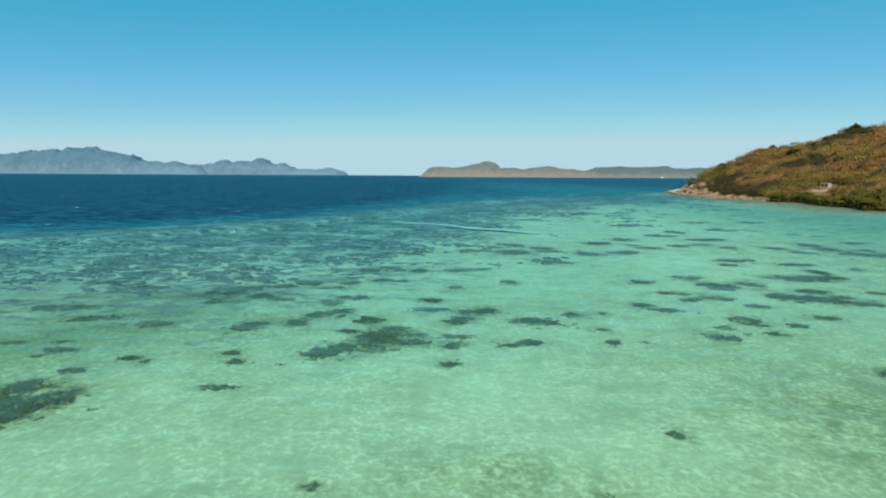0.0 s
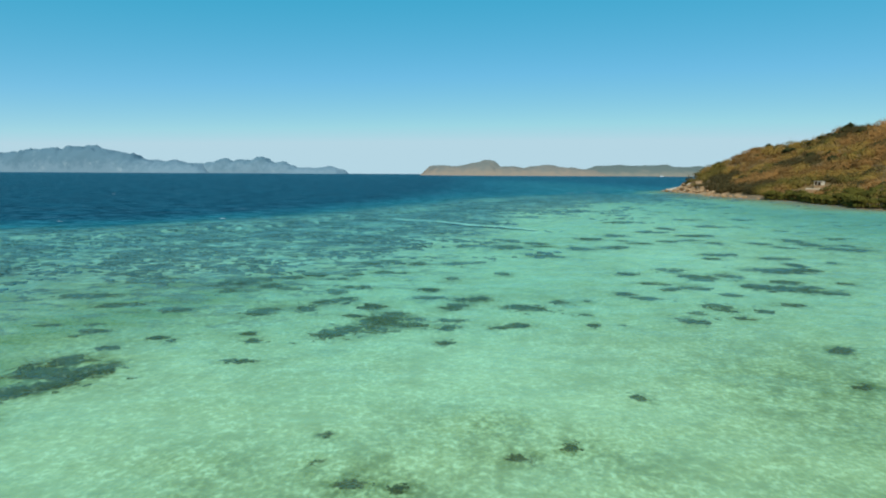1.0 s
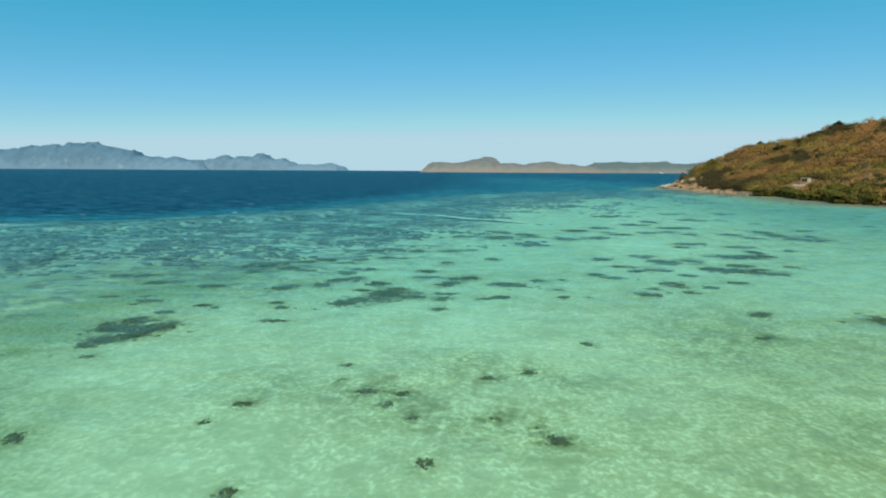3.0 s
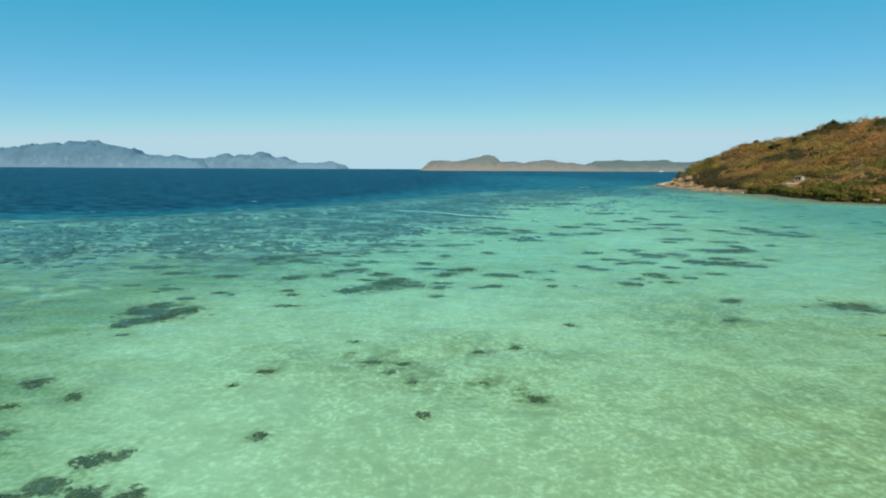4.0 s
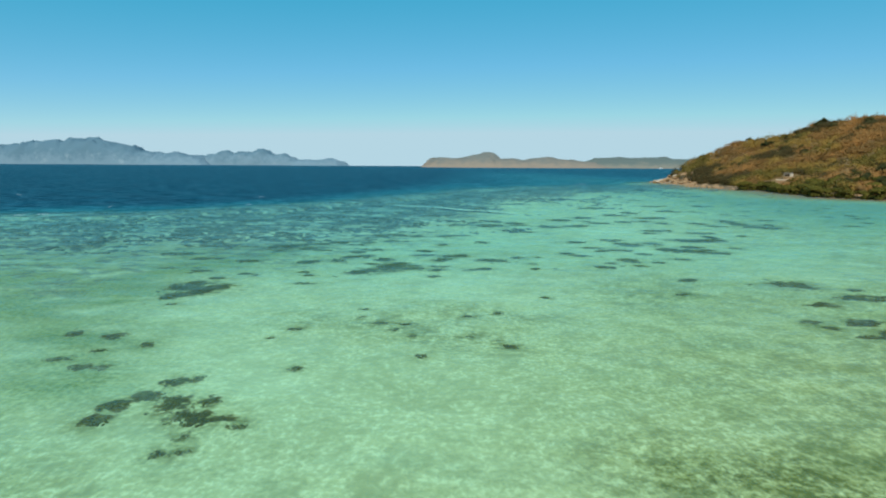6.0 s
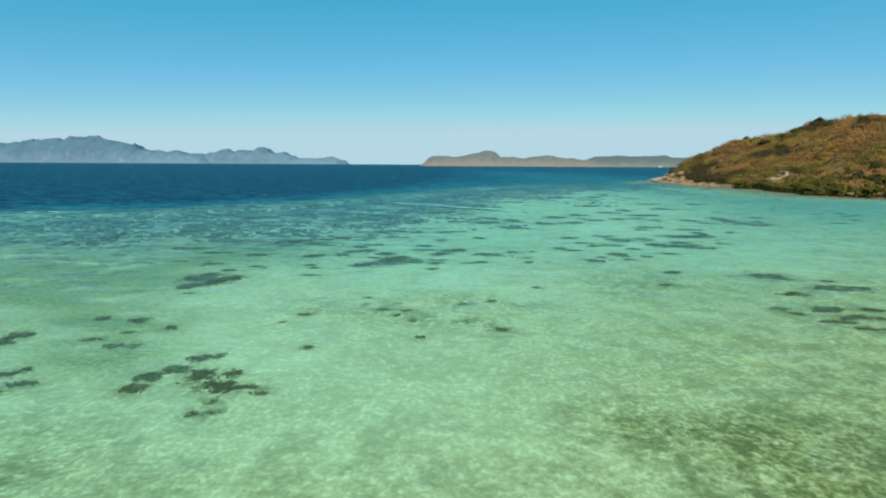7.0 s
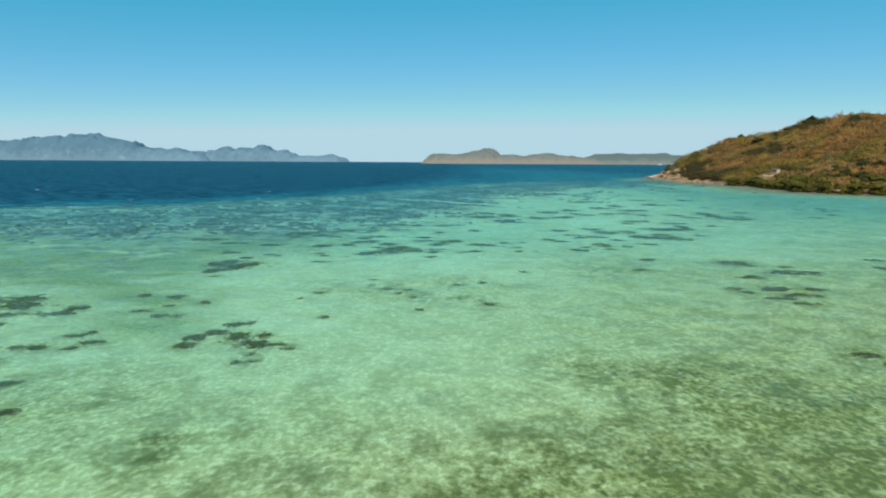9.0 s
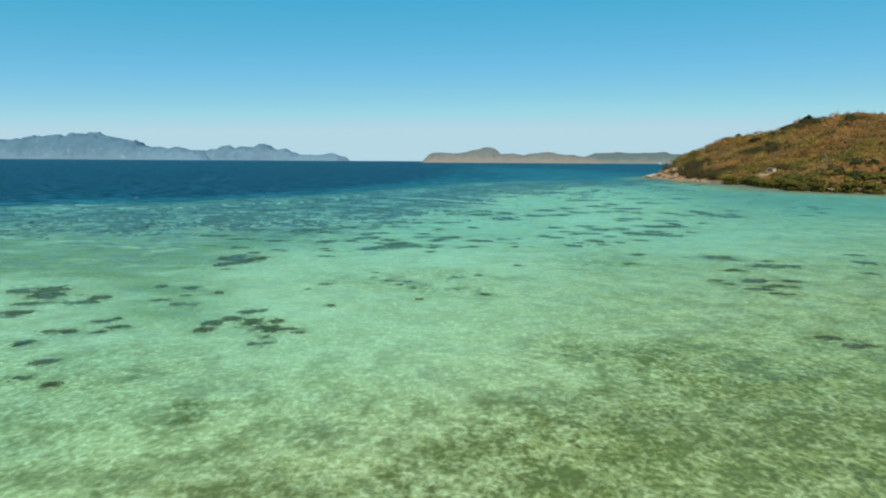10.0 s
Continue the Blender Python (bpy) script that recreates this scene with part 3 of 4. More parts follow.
for k in range(22):
    y = rng.uniform(338, 372)
    boulder(float(shore_x(np.array([y]))[0]) + rng.uniform(3, 12), y, rng.uniform(1.2, 2.4), rng.random() < 0.2, (1.1, 1.6, 0.7), rng.uniform(60, 120))
for k in range(18):
    y = rng.uniform(364, 398)
    boulder(float(shore_x(np.array([y]))[0]) + rng.uniform(-2.5, 3), y, rng.uniform(1.2, 2.6), rng.random() < 0.15, (1.3, 1.8, 0.32), rng.uniform(60, 120))


# ---- the hut above the shore ----
def box(bm, x0, y0, z0, x1, y1, z1, bevel=0.03):
    made = bmesh.ops.create_cube(bm, size=1, matrix=Matrix.Translation(((x0 + x1) / 2, (y0 + y1) / 2, (z0 + z1) / 2)) @ Matrix.Diagonal((x1 - x0, y1 - y0, z1 - z0, 1)))
    edges = {e for v in made["verts"] for e in v.link_edges}
    bmesh.ops.bevel(bm, geom=list(edges), offset=bevel, segments=1, affect="EDGES")


def block(name, material, parent, *sizes, label=""):
    bm = bmesh.new()
    box(bm, *sizes)
    return part(name, bm, material, parent, label)


hut = tagged(new("hut"), "small pale open-fronted stone hut on a terrace among scrub", "hut")
hut.matrix_basis = pose(167.0, 257.0, 6.6, 0, 0, -34) @ Matrix.Scale(0.56, 4)
block("floor", ROCK, hut, -3.6, -2.6, -3.0, 3.6, 2.6, 0.3)
# Dark back wall: shade inside the open front, put into its colour.
block("back_wall", INNER_SHADE, hut, -3.4, 2.1, 0.3, 3.4, 2.35, 2.9)
block("side_wall", PLASTER, hut, 1.3, -2.3, 0.3, 3.4, 2.1, 2.85, label="white plastered room beside the open front")
block("side_wall", PLASTER, hut, -3.4, -0.4, 0.3, -3.15, 2.1, 2.85)
for px in (-3.3, -1.2, 1.0):
    block("post", PLASTER, hut, px - 0.14, -2.4, 0.3, px + 0.14, -2.12, 2.9)
block("beam", STONEWORK, hut, -3.6, -2.5, 2.9, 3.6, -2.2, 3.2)
block("roof", STONEWORK, hut, -3.8, -2.7, 3.2, 3.7, 2.5, 3.45, label="low flat pale roof slab")
terrace = tagged(new("terrace"), "low brown stone terrace with a pale parapet below the hut", "terrace")
terrace.matrix_basis = pose(163.4, 253.6, 5.0, 0, 0, -34) @ Matrix.Scale(0.62, 4)
block("base", ROCK, terrace, -6.0, -1.8, -4.0, 4.5, 1.8, 0.0)
block("parapet", PLASTER, terrace, -6.0, -1.8, 0.0, 4.5, -1.5, 0.7)


# ---- distant islands ----
def island(name, y, hills, material, label, thick, wild, bluff=4.0):
    """A long island seen across the sea; hills: x, height and half-width of each hill."""
    lo = -90 + min(h[0] - 1.3 * h[2] for h in hills)
    hi = 90 + max(h[0] + 1.3 * h[2] for h in hills)
    xs, ts = np.linspace(lo, hi, int((hi - lo) / 9)), np.linspace(-1, 1, 36)
    verts = []
    for t in ts:
        for gx0 in xs:
            x, z = gx0 + 55 * noise.fractal((gx0 * 0.006, t * 1.5, y * 0.3), 1, 2, 3), 0.0
            for hx, hh, hw in hills:
                u = abs(x - hx) / (hw * 1.3)
                if u < 1:
                    z += math.exp(0.93 * hh * (1 - u ** 2.2) ** 1.15 / 12) - 1
            z = 12 * math.log(1 + z)
            back = 1 - abs(t) ** bluff
            z *= back * (1 + wild * noise.fractal((x * 0.012, t * 2.2, y * 0.1), 1, 2, 5))
            z += wild * 22 * back * noise.fractal((x * 0.035, t * 5, 7), 0.8, 2, 5) * min(1.0, z / 20)
            verts.append((gx0, y + t * thick * (1 + 0.06 * noise.noise((gx0 * 0.01, 0, 3))), z - 1.0))
    w = len(xs)
    i = np.arange(w * len(ts)).reshape(len(ts), w)
    faces = np.column_stack([i[:-1, :-1].ravel(), i[:-1, 1:].ravel(), i[1:, 1:].ravel(), i[1:, :-1].ravel()])
    return tagged(new(name, mesh_of(name, verts, faces.tolist(), material, smooth=True)), label, "island", kind="structure")


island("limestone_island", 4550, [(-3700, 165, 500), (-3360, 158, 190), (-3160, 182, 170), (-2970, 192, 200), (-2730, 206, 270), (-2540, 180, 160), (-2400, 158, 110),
                                  (-2270, 110, 150), (-2060, 98, 170), (-1900, 75, 110)], HAZY_KARST, "hazy blue-grey limestone mountains far across the sea", 190, 0.15)
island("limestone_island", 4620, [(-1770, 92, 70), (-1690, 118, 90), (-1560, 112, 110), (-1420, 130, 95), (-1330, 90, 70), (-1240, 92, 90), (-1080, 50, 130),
                                  (-960, 46, 70), (-890, 58, 70), (-835, 44, 42)], HAZY_KARST, "jagged hazy limestone island fading toward the open sea", 120, 0.15)
island("dry_island", 2700, [(-40, 30, 40), (-10, 48, 50), (80, 48, 70), (165, 64, 80), (205, 72, 42), (300, 47, 100), (460, 55, 95), (590, 42, 120)], FAR_HILL,
       "low brown dry island on the horizon", 130, 0.13, 2.0)
island("dry_island", 2780, [(690, 30, 90), (780, 54, 110), (900, 52, 130), (1040, 55, 140), (1200, 46, 180), (1420, 42, 220)], FAR_WOOD,
       "low wooded island with a pale beach on the horizon", 130, 0.13, 2.0)


# ---- the reef ----
gx, gy = bed_gx, bed_gy


def coral_head_mesh(seed):
    """A loose clump of knobby corals with turf algae on and round them."""
    rng = random.Random(seed)
    bm = bmesh.new()
    knobs = []
    for k in range(18):
        turn, far = rng.uniform(0, 6.28), 1.25 * math.sqrt(rng.random())
        r = rng.uniform(0.10, 0.27) * (1.2 - 0.35 * far)
        cx, cy = math.cos(turn) * far, math.sin(turn) * far * 0.7
        knobs.append((cx, cy, r))
        made = bmesh.ops.create_icosphere(bm, subdivisions=2 if r > 0.19 else 1, radius=r, matrix=Matrix.Translation((cx, cy, 0.04)))
        for v in made["verts"]:
            c = v.co
            k2 = 1 + 0.5 * noise.noise(c * 3.4 + Vector((seed, 0, 0)))
            v.co = Vector((cx + (c.x - cx) * k2 * 1.3, cy + (c.y - cy) * k2, max(c.z * 0.6 * k2, -0.08)))
    me = bpy.data.meshes.new("lumps")
    bm.to_mesh(me)
    bm.free()
    verts, faces = [tuple(v.co) for v in me.vertices], [tuple(p.vertices) for p in me.polygons]
    solid = len(faces)
    bpy.data.meshes.remove(me)
    turf = np.random.default_rng(seed)
    for cx, cy, r in knobs:
        tufts, leaves = tuft_cloud(turf, (cx, cy, 0.5 * r), (2.0 * r, 1.7 * r, 0.8 * r), 9, 0.075)
        faces += [tuple(f) for f in (leaves + len(verts)).tolist()]
        verts += [(x, y, max(z, 0.0)) for x, y, z in tufts]
    me = mesh_of("coral_head", verts, faces, CORAL, ALGAE_TUFT)
    for k, poly in enumerate(me.polygons):
        poly.use_smooth, poly.material_index = k < solid, 0 if k < solid else 1
    return me


HEADS = [coral_head_mesh(60 + k) for k in range(12)]


def bed_at(x, y):
    return float(bed_height(np.array([float(x)]), np.array([float(y)]))[0])


def coral_patch(x, y, w, d):
    """A patch of coral heads about w wide and d deep, ragged at its rim."""
    if y < 115:
        near = np.flatnonzero((abs(gx - x) < 2 * w + 1.5) & (abs(gy - y) < 2 * d + 1.5))
        ax, ay = gx[near] - x, gy[near] - y
        BED_ALGAE[near] += 0.75 * np.exp(-(ax / (0.62 * w + 0.3)) ** 2 - (ay / (0.62 * d + 0.3)) ** 2)
        inside = (ax / (0.70 * w + 0.15)) ** 2 + (ay / (0.66 * d + 0.15)) ** 2
        BED_BANK[near] = np.maximum(BED_BANK[near], np.exp(-inside ** 1.4))
    rng = random.Random(int(x * 131 + y * 57 + w * 7))
    top = new("coral_patch")
    top.matrix_basis = pose(x, y, bed_at(x, y))
    size = "large" if w > 3.4 else "small" if w < 1.3 else "low"
    tagged(top, size + " dark green coral patch on pale sand under shallow water", "coral", "coral patches on the reef flat")
    area = w * d
    r = min(max(0.32 * math.sqrt(min(w, d) * 0.9), 0.18), 0.62)
    count = int(min(max(area / (r * r * (1.7 if w < 3 else 2.0)), 3), 36))
    lean = rng.uniform(-0.25, 0.25)
    strays = 2 + count // 4
    for k in range(count + strays):
        for _ in range(12):
            u = rng.gauss(0, 0.5)
            v = rng.gauss(0, 0.5) * (1.1 - abs(u))
            if u * u + v * v < 1 and noise.noise((x * 3 + u * w * 0.34, y * 3 + v * d * 0.45, 4.0)) > (0.02 if w > 2.4 else -0.3):
                break
        head = new("coral_head", HEADS[rng.randrange(12)])
        head.parent = top
        px, py = u * w * 0.5, v * d * 0.46 + lean * u * d
        k2 = r * rng.uniform(0.5, 1.3)
        if k >= count:
            px, py, k2 = rng.gauss(0, 0.5) * w, rng.gauss(0, 0.5) * d, r * rng.uniform(0.25, 0.55)
        head.matrix_basis = pose(px, py, bed_at(x + px, y + py) - bed_at(x, y) - 0.01, 0, 0, rng.uniform(0, 360)) @ Matrix.Diagonal((k2 * 1.25, k2, min(k2, 0.6) * 1.0, 1))
    return top


coral_patch(-18.8, -10.9, 0.7, 0.7)
coral_patch(-21.2, -10.0, 0.6, 0.6)
coral_patch(-21.4, -7.5, 1.2, 0.9)
coral_patch(29.5, -4.4, 2.2, 0.8)
coral_patch(-25.1, -3.8, 1.3, 1.1)
coral_patch(-10.4, -3.7, 0.6, 0.7)
coral_patch(-9.4, -3.5, 0.4, 0.5)
coral_patch(28.1, -2.6, 2.1, 0.8)
coral_patch(-10.0, -2.1, 0.5, 0.6)
coral_patch(-21.8, -1.4, 1.0, 0.5)
coral_patch(-25.3, -1.2, 1.2, 0.9)
coral_patch(-24.1, -1.2, 1.0, 1.5)
coral_patch(-7.9, -1.1, 0.6, 0.5)
coral_patch(-15.0, -0.6, 1.1, 1.1)
coral_patch(-8.9, -0.3, 1.2, 0.6)
coral_patch(-10.5, -0.2, 1.9, 1.7)
coral_patch(-21.2, 0.0, 1.8, 0.9)
coral_patch(-14.9, 1.2, 1.2, 1.2)
coral_patch(-23.2, 1.5, 1.5, 0.6)
coral_patch(-12.1, 1.7, 1.2, 2.0)
coral_patch(-10.3, 1.8, 0.8, 1.2)
coral_patch(-22.6, 2.3, 0.8, 0.6)
coral_patch(-14.0, 2.6, 1.3, 1.1)
coral_patch(-31.4, 3.7, 2.6, 1.9)
coral_patch(-13.3, 4.5, 1.1, 1.2)
coral_patch(-12.3, 5.1, 0.5, 0.9)
coral_patch(-19.9, 6.7, 0.9, 1.0)
coral_patch(-18.5, 6.8, 0.9, 0.8)
coral_patch(-32.2, 6.8, 2.1, 1.5)
coral_patch(-7.1, 6.9, 0.7, 0.7)
coral_patch(-28.7, 7.3, 2.6, 1.4)
coral_patch(-22.0, 8.1, 1.7, 0.8)
coral_patch(-27.8, 9.0, 1.5, 1.5)
coral_patch(0.1, 9.0, 0.5, 0.6)
coral_patch(-32.6, 9.5, 3.4, 2.3)
coral_patch(-20.7, 9.8, 1.0, 0.5)
coral_patch(33.0, 11.0, 2.1, 0.9)
coral_patch(-18.2, 11.0, 0.8, 0.9)
coral_patch(5.9, 11.2, 0.9, 0.7)
coral_patch(-35.1, 11.7, 4.6, 3.0)
coral_patch(5.4, 12.5, 0.4, 0.5)
coral_patch(-10.5, 13.0, 0.5, 0.4)
coral_patch(32.0, 13.0, 2.2, 1.0)
coral_patch(-21.5, 13.3, 1.2, 1.7)
coral_patch(3.4, 13.6, 0.3, 0.5)
coral_patch(-0.6, 13.6, 0.3, 0.4)
coral_patch(-24.6, 13.7, 1.1, 1.0)
coral_patch(35.8, 14.1, 0.7, 1.0)
coral_patch(34.3, 14.3, 2.5, 1.3)
coral_patch(-2.2, 15.2, 0.6, 0.6)
coral_patch(-9.3, 15.3, 0.7, 0.7)
coral_patch(30.3, 15.5, 0.8, 1.1)
coral_patch(-1.4, 16.7, 0.8, 0.5)
coral_patch(37.1, 16.7, 2.3, 1.1)
coral_patch(-3.1, 16.9, 0.8, 0.7)
coral_patch(33.5, 16.9, 2.3, 1.7)
coral_patch(29.7, 17.3, 1.7, 1.1)
coral_patch(-5.0, 18.6, 0.3, 0.5)
coral_patch(3.6, 19.1, 1.3, 0.5)
coral_patch(5.9, 20.1, 0.7, 0.8)
coral_patch(47.9, 20.8, 1.2, 1.3)
coral_patch(-4.9, 21.2, 0.5, 0.6)
coral_patch(-21.7, 22.5, 0.7, 0.5)
coral_patch(34.5, 22.9, 2.5, 1.7)
coral_patch(40.6, 25.6, 5.3, 2.5)
coral_patch(10.9, 25.7, 0.8, 0.8)
coral_patch(-23.3, 25.7, 1.4, 2.3)
coral_patch(-22.7, 26.8, 2.1, 1.1)
coral_patch(24.3, 27.6, 1.2, 0.8)
coral_patch(-21.3, 27.7, 2.5, 1.3)
coral_patch(52.3, 27.8, 1.7, 2.3)
coral_patch(41.7, 29.4, 1.4, 1.2)
coral_patch(-20.7, 30.3, 2.1, 2.1)
coral_patch(-12.5, 31.7, 2.2, 1.0)
coral_patch(-23.5, 31.9, 3.0, 1.8)
coral_patch(37.2, 32.1, 3.6, 3.9)
coral_patch(55.3, 34.1, 2.2, 1.4)
coral_patch(27.3, 34.3, 1.1, 1.1)
coral_patch(-22.4, 34.5, 1.3, 1.0)
coral_patch(28.0, 35.0, 1.1, 1.3)
coral_patch(0.5, 35.8, 1.2, 1.0)
coral_patch(-18.8, 36.1, 0.6, 0.6)
coral_patch(-13.2, 36.2, 1.3, 1.0)
coral_patch(-20.2, 36.9, 1.3, 0.9)
coral_patch(-26.3, 37.1, 0.5, 0.7)
coral_patch(-13.9, 38.2, 0.9, 1.0)
coral_patch(-8.0, 38.3, 2.0, 2.3)
coral_patch(-25.4, 38.4, 2.1, 1.3)
coral_patch(-5.5, 39.3, 3.9, 1.8)
coral_patch(-30.2, 40.1, 1.8, 0.8)
coral_patch(0.9, 40.2, 1.5, 1.9)
coral_patch(4.7, 40.3, 1.2, 1.0)
coral_patch(-26.7, 40.3, 1.0, 0.7)
coral_patch(-3.7, 40.7, 4.4, 2.0)
coral_patch(12.3, 40.9, 1.0, 1.1)
coral_patch(14.7, 41.0, 0.4, 0.6)
coral_patch(6.2, 41.0, 2.0, 1.4)
coral_patch(0.8, 42.5, 2.3, 1.1)
coral_patch(20.8, 42.6, 2.3, 2.0)
coral_patch(-2.0, 42.8, 1.5, 1.2)
coral_patch(-4.9, 42.9, 2.1, 1.4)
coral_patch(25.8, 43.6, 1.5, 1.0)
coral_patch(-7.0, 43.6, 1.5, 1.0)
coral_patch(12.4, 44.5, 1.2, 0.7)
coral_patch(-3.4, 44.5, 2.4, 1.5)
coral_patch(-15.2, 45.2, 2.2, 3.1)
coral_patch(22.4, 45.2, 1.3, 1.0)
coral_patch(-23.0, 45.7, 2.4, 2.1)
coral_patch(28.7, 46.0, 1.4, 1.4)
coral_patch(-11.6, 46.1, 1.6, 2.5)
coral_patch(25.5, 46.3, 1.4, 1.3)
coral_patch(7.6, 47.0, 3.9, 2.4)
coral_patch(-29.5, 47.1, 2.3, 1.5)
coral_patch(-5.9, 47.1, 2.1, 2.6)
coral_patch(1.4, 47.3, 2.0, 2.5)
coral_patch(-27.9, 47.7, 2.8, 1.9)
coral_patch(25.2, 47.9, 2.1, 2.7)
coral_patch(32.4, 48.5, 2.7, 1.4)
coral_patch(-10.2, 48.8, 2.9, 1.8)
coral_patch(11.1, 49.6, 2.0, 1.5)
coral_patch(14.0, 50.1, 0.5, 1.1)
coral_patch(-8.7, 50.3, 2.5, 1.7)
coral_patch(2.9, 50.3, 3.0, 2.1)
coral_patch(-0.8, 50.9, 3.0, 1.5)
coral_patch(4.2, 51.0, 1.3, 2.0)
coral_patch(19.7, 51.1, 2.5, 2.0)
coral_patch(-33.8, 51.3, 5.0, 2.6)
coral_patch(29.1, 53.1, 2.1, 1.4)
coral_patch(18.5, 53.3, 1.8, 1.7)
coral_patch(-10.4, 53.9, 2.1, 2.4)
coral_patch(-21.2, 53.9, 2.1, 1.9)
coral_patch(40.2, 54.1, 2.7, 2.2)
coral_patch(-15.1, 54.8, 2.7, 1.5)
coral_patch(-0.9, 54.9, 1.9, 2.0)
coral_patch(24.2, 55.7, 1.9, 1.6)
coral_patch(36.3, 56.2, 4.8, 4.0)
coral_patch(-8.4, 56.2, 3.3, 1.6)
coral_patch(26.9, 56.3, 2.5, 2.1)
coral_patch(-17.7, 56.3, 2.2, 2.4)
coral_patch(39.8, 57.4, 1.7, 1.6)
coral_patch(33.8, 57.8, 2.3, 2.2)
coral_patch(-21.8, 58.4, 3.4, 6.8)
coral_patch(23.8, 58.9, 3.5, 1.7)
coral_patch(-32.7, 59.0, 3.4, 2.6)
coral_patch(44.7, 59.4, 1.8, 1.8)
coral_patch(-20.0, 59.9, 2.0, 3.6)
coral_patch(38.8, 60.2, 3.0, 2.1)
coral_patch(-30.8, 60.5, 3.5, 2.4)
coral_patch(-11.4, 61.0, 2.4, 1.5)
coral_patch(1.4, 61.4, 1.5, 1.9)
coral_patch(30.5, 61.5, 3.7, 2.2)
coral_patch(-16.9, 61.5, 2.4, 2.5)
coral_patch(-14.4, 63.5, 2.5, 2.7)
coral_patch(-10.1, 63.7, 2.2, 2.0)
coral_patch(30.1, 63.7, 3.8, 3.0)
coral_patch(34.2, 63.8, 2.2, 3.0)
coral_patch(7.8, 64.8, 1.6, 2.4)
coral_patch(-4.6, 64.8, 1.6, 1.4)
coral_patch(22.2, 65.2, 2.2, 2.8)
coral_patch(-6.8, 65.5, 1.9, 2.1)
coral_patch(43.4, 67.6, 7.4, 4.2)
coral_patch(40.8, 68.3, 4.1, 2.7)
coral_patch(28.9, 68.3, 3.4, 2.7)
coral_patch(46.9, 72.0, 2.1, 3.9)
coral_patch(-9.3, 72.1, 2.8, 3.4)
coral_patch(-3.0, 72.2, 2.1, 3.4)
coral_patch(2.0, 72.4, 2.8, 2.6)
coral_patch(5.2, 73.4, 1.8, 1.8)
coral_patch(-6.7, 74.4, 3.6, 2.7)
coral_patch(53.8, 74.9, 2.2, 1.8)
coral_patch(38.6, 78.2, 1.9, 2.0)
coral_patch(47.9, 78.5, 4.7, 2.5)
coral_patch(15.8, 80.0, 3.9, 3.2)
coral_patch(40.4, 81.9, 3.6, 3.3)
coral_patch(43.5, 82.5, 1.6, 2.2)
coral_patch(22.2, 88.9, 5.2, 3.9)
coral_patch(65.2, 89.2, 6.7, 4.6)
coral_patch(10.7, 89.7, 5.2, 5.3)
coral_patch(28.3, 90.4, 4.4, 4.7)
coral_patch(56.6, 91.5, 2.7, 3.4)
coral_patch(5.1, 91.5, 4.4, 4.1)
coral_patch(63.0, 95.2, 3.8, 5.2)
coral_patch(16.5, 95.5, 3.7, 3.7)
coral_patch(34.3, 96.3, 3.8, 3.0)
coral_patch(47.6, 96.8, 2.9, 3.1)
coral_patch(55.3, 97.1, 3.9, 3.1)
coral_patch(40.3, 99.6, 2.9, 3.2)
coral_patch(63.6, 101.4, 3.5, 5.9)
coral_patch(27.5, 102.3, 5.0, 4.3)
coral_patch(33.5, 108.8, 4.3, 4.8)
coral_patch(49.6, 109.6, 6.5, 4.9)
coral_patch(43.1, 116.4, 5.7, 5.5)
coral_patch(49.3, 123.6, 4.9, 6.2)
coral_patch(60.9, 129.3, 7.7, 6.8)
coral_patch(44.2, 139.8, 8.2, 7.9)
coral_patch(64.4, 149.2, 7.4, 7.2)
coral_patch(79.3, 150.2, 6.0, 7.3)
coral_patch(-23.6, 29.6, 3.8, 2.8)
coral_patch(-21.3, 29.4, 3.0, 2.8)
coral_patch(-22.9, 26.5, 2.4, 1.7)
coral_patch(-4.2, 41.8, 3.7, 2.7)
rng = random.Random(77)
for k in range(80):
    x, y = rng.uniform(10, 128), rng.uniform(88, 235)
    if y < 78 + 0.1 * x or x > 0.75 * y + 20:
        continue
    coral_patch(x, y, rng.uniform(1.4, 4.4), rng.uniform(0.9, 2.4))

# thicker algae in scattered drifts on the shallow inner flat
for ax, ay, ar in ((10.5, -5.8, 1.4), (13.7, -6.3, 2.1), (15.5, -10.2, 1.4), (21.0, -9.1, 1.6), (22.2, -10.3, 1.3), (19.8, -11.3, 1.8), (16.1, -12.9, 1.4), (15.1, -14.8, 0.9), (11.2, -18.4, 1.1), (9.8, -19.2, 0.8), (8.5, -19.1, 1.0), (12.8, -19.5, 0.5), (16.0, -18.7, 1.4), (15.5, -17.3, 1.0), (17.7, -16.5, 1.0), (9.9, -20.0, 0.7), (13.1, -20.6, 0.6), (14.8, -20.7, 1.1), (6.5, -16.1, 0.7), (-10.0, -13.9, 1.4), (-9.5, -15.7, 1.0), (-11.4, -19.7, 0.5)):
    BED_ALGAE += 0.6 * np.exp(-((gx - ax) / (0.6 * ar + 0.2)) ** 2 - ((gy - ay) / (0.45 * ar + 0.2)) ** 2)
attribute(SEABED, "algae", BED_ALGAE)
attribute(SEABED, "bank", BED_BANK)


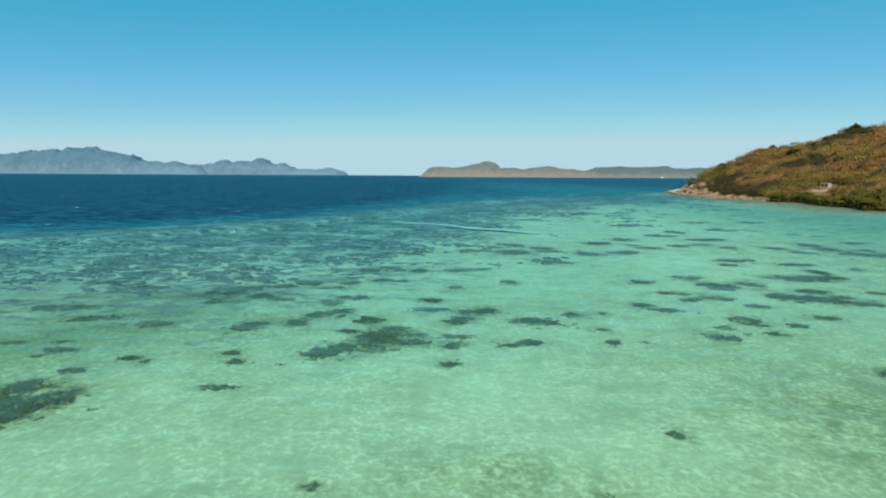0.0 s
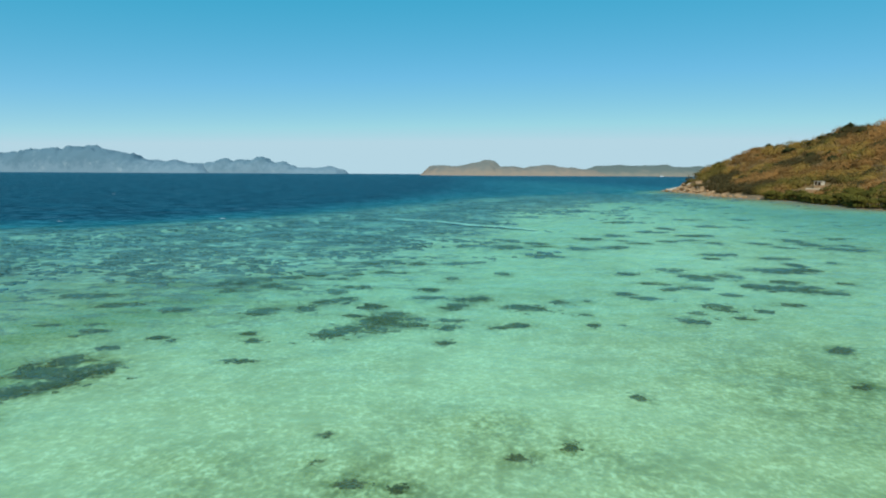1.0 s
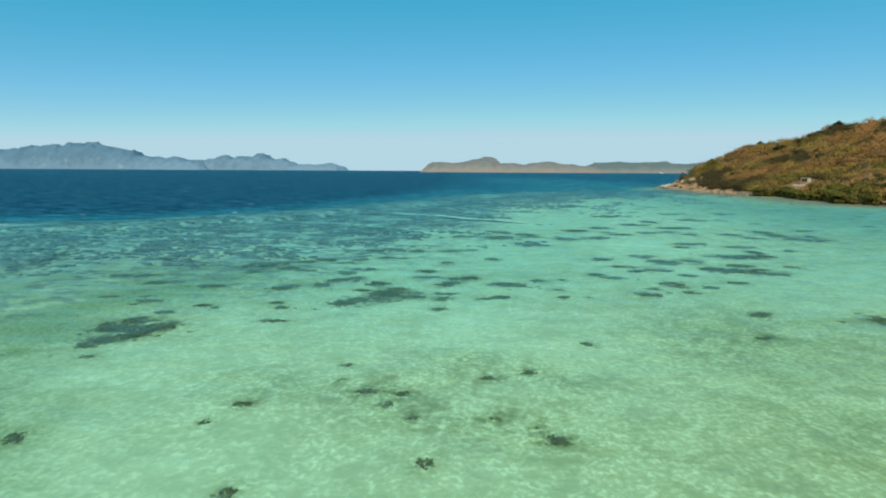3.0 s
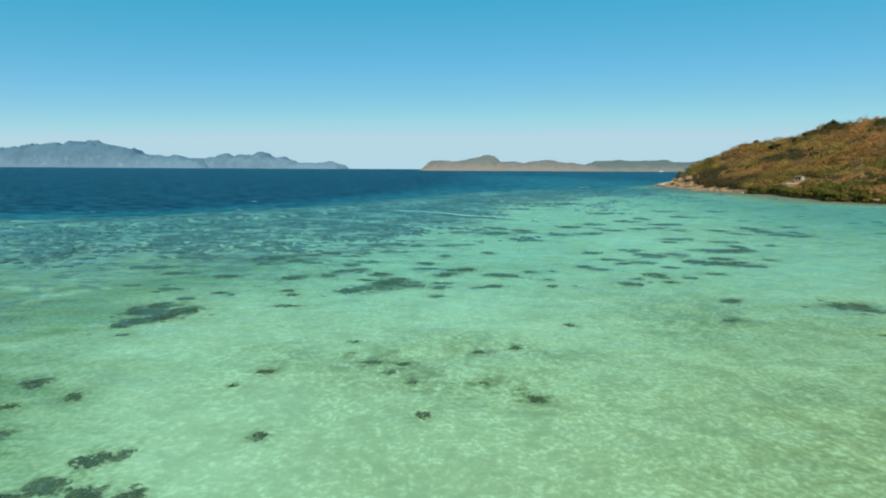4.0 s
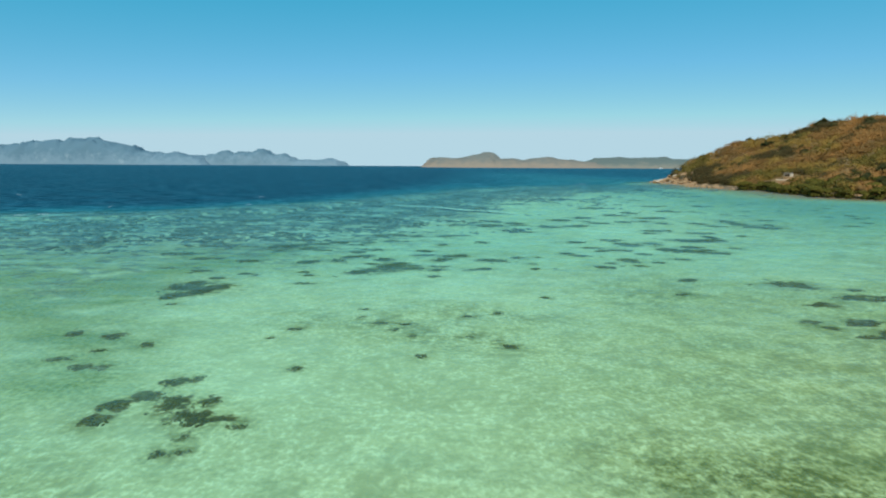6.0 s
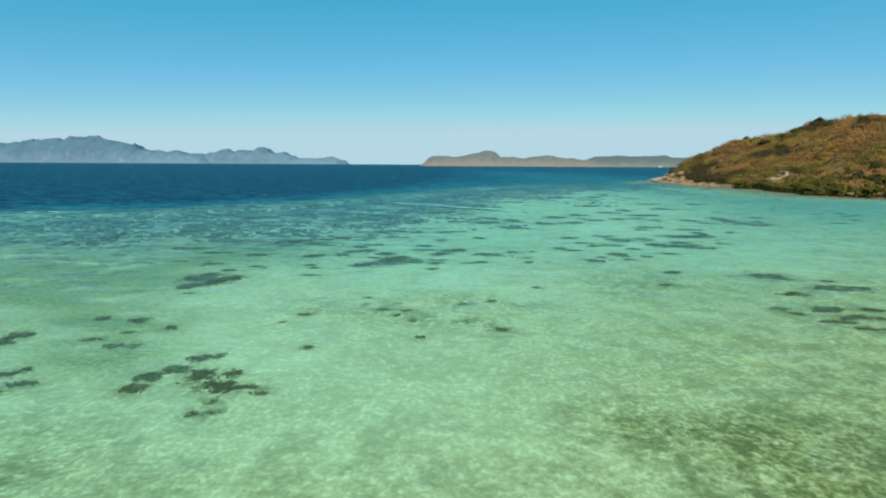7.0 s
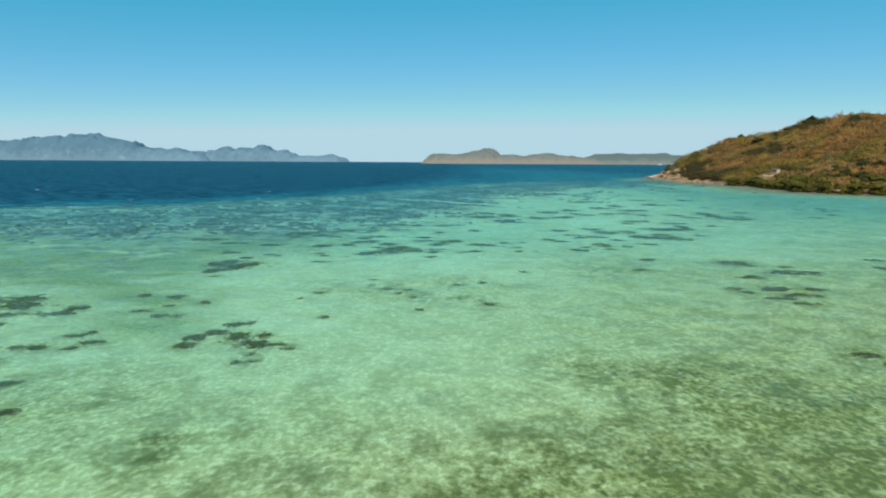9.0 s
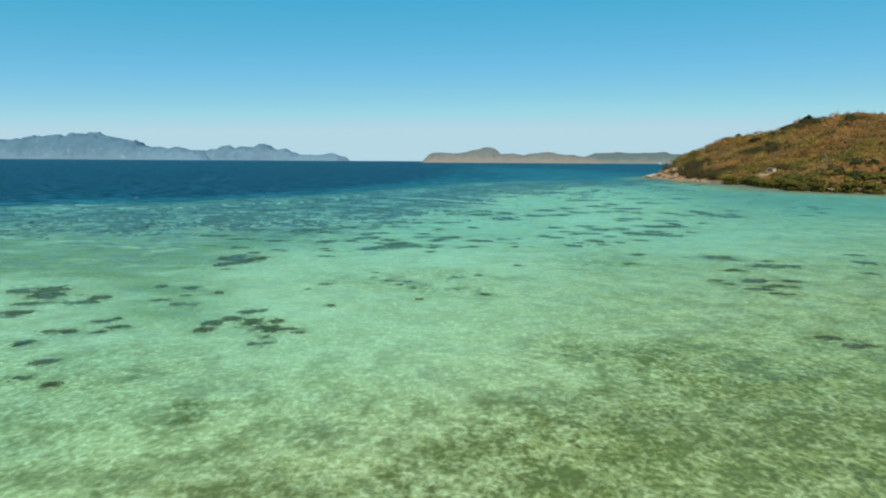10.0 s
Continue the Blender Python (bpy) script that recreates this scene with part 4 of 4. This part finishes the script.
# ---- the outer belt, thick with coral ----
def belt():
    rng = np.random.default_rng(17)
    bm = bmesh.new()
    bmesh.ops.create_icosphere(bm, subdivisions=1, radius=1)
    bm.verts.ensure_lookup_table()
    lump = np.array([v.co for v in bm.verts])
    tri = np.array([[v.index for v in f.verts] for f in bm.faces])
    bm.free()
    verts, faces, base = [], [], 0
    for _ in range(44000):
        x, y = rng.uniform(-150, 142), rng.uniform(35, 345)
        s = float(to_edge(x, y))
        if s < 0 or s > (95 if x < 20 else 120) or y < 50 + (x + 45) * (0.5 if x > -45 else 0.3) or x > 20 and s > 130:
            continue
        keep = 0.62 * max(0.0, 1 - s / 121.0) ** 1.2 + 0.01
        n0 = noise.fractal((x * 0.11, y * 0.10, 2.0), 1, 2, 4) + 0.4 * noise.noise((x * 0.03, y * 0.02, 8.0))
        if rng.random() > keep or n0 < -0.22 + 0.55 * s / 95.0 - 0.06 * (x > 20):
            continue
        z = bed_at(x, y)
        for j in range(rng.integers(3, 8)):
            r = rng.uniform(0.16, 0.55)
            sc = np.array([r * rng.uniform(1.0, 1.9), r * rng.uniform(0.8, 1.3), 0.30 * r + 0.05])
            v = lump * (1 + 0.25 * rng.normal(size=(len(lump), 1))) * sc + np.array([x + rng.normal() * 1.5, y + rng.normal() * 1.4, z])
            v[:, 2] = np.minimum(v[:, 2], -0.14)
            verts.append(v)
            faces.append(tri + base)
            base += len(v)
    me = mesh_of("coral_belt", np.concatenate(verts).tolist(), np.concatenate(faces).tolist(), CORAL_BELT, smooth=True)
    return tagged(new("coral_belt", me), "grey-green coral thickets along the outer reef edge", "coral", kind="stuff")


belt()


# ---- sand bar, foam and a far boat ----
def ribbon(name, ends, width, z, material, label, category, kind="", seed=0):
    """A long low lens of sand or foam between two ends."""
    a, b = Vector((*ends[0], 0)), Vector((*ends[1], 0))
    side = (b - a).normalized().cross(Vector((0, 0, 1)))
    verts, faces, steps = [], [], 48
    for i in range(steps + 1):
        t = i / steps
        mid = a.lerp(b, t) + side * width * 0.7 * noise.noise((t * 4, seed, 0))
        half = width * 0.5 * (0.25 + 0.75 * math.sin(math.pi * t) ** 0.5) * (0.8 + 0.5 * noise.noise((t * 9, seed, 5)))
        for k, up in ((-1, 0), (-0.5, 0.8), (0, 1), (0.5, 0.8), (1, 0)):
            verts.append((*(mid + side * half * k).xy, z + (up - 0.5) * min(0.06, 0.15 * width)))
    for i in range(steps):
        for k in range(4):
            faces.append((i * 5 + k, i * 5 + k + 1, i * 5 + 6 + k, i * 5 + 5 + k))
    return tagged(new(name, mesh_of(name, verts, faces, material, smooth=True)), label, category, kind=kind)


ribbon("sand_bar", ((-12.5, 146.0), (20.0, 117.0)), 3.4, -0.24, BAR_SAND, "thin pale sand bar just under the surface", "sand bar", seed=1)
for (fx, fy, fw) in ((75, 340, 4.0), (87, 341, 7.0), (-86, 128, 1.0), (-53, 138, 1.2), (-118, 190, 1.0), (-149, 182, 1.6), (-91, 101, 2.0), (-87, 103, 2.2), (-164, 291, 1.4), (-134, 296, 1.2), (-61, 176, 1.6)):
    ribbon("whitecap", ((fx - fw / 2, fy), (fx + fw / 2, fy + 0.4)), 0.28, 0.05, FOAM, "small white breaking wave crest on blue water", "foam", seed=fx)

boat = tagged(new("boat"), "small white boat lying off the far island", "boat")
boat.matrix_basis = pose(968, 2610, -0.3)
bm = bmesh.new()
box(bm, -9, -2, -0.4, 9, 2, 2.0, 0.6)
for v in bm.verts:
    if abs(v.co.x) > 6:
        v.co.y *= 0.35
        v.co.z += 0.6
part("hull", bm, HULL, boat)
block("cabin", HULL, boat, -4, -1.6, 2.0, 4, 1.6, 4.6)
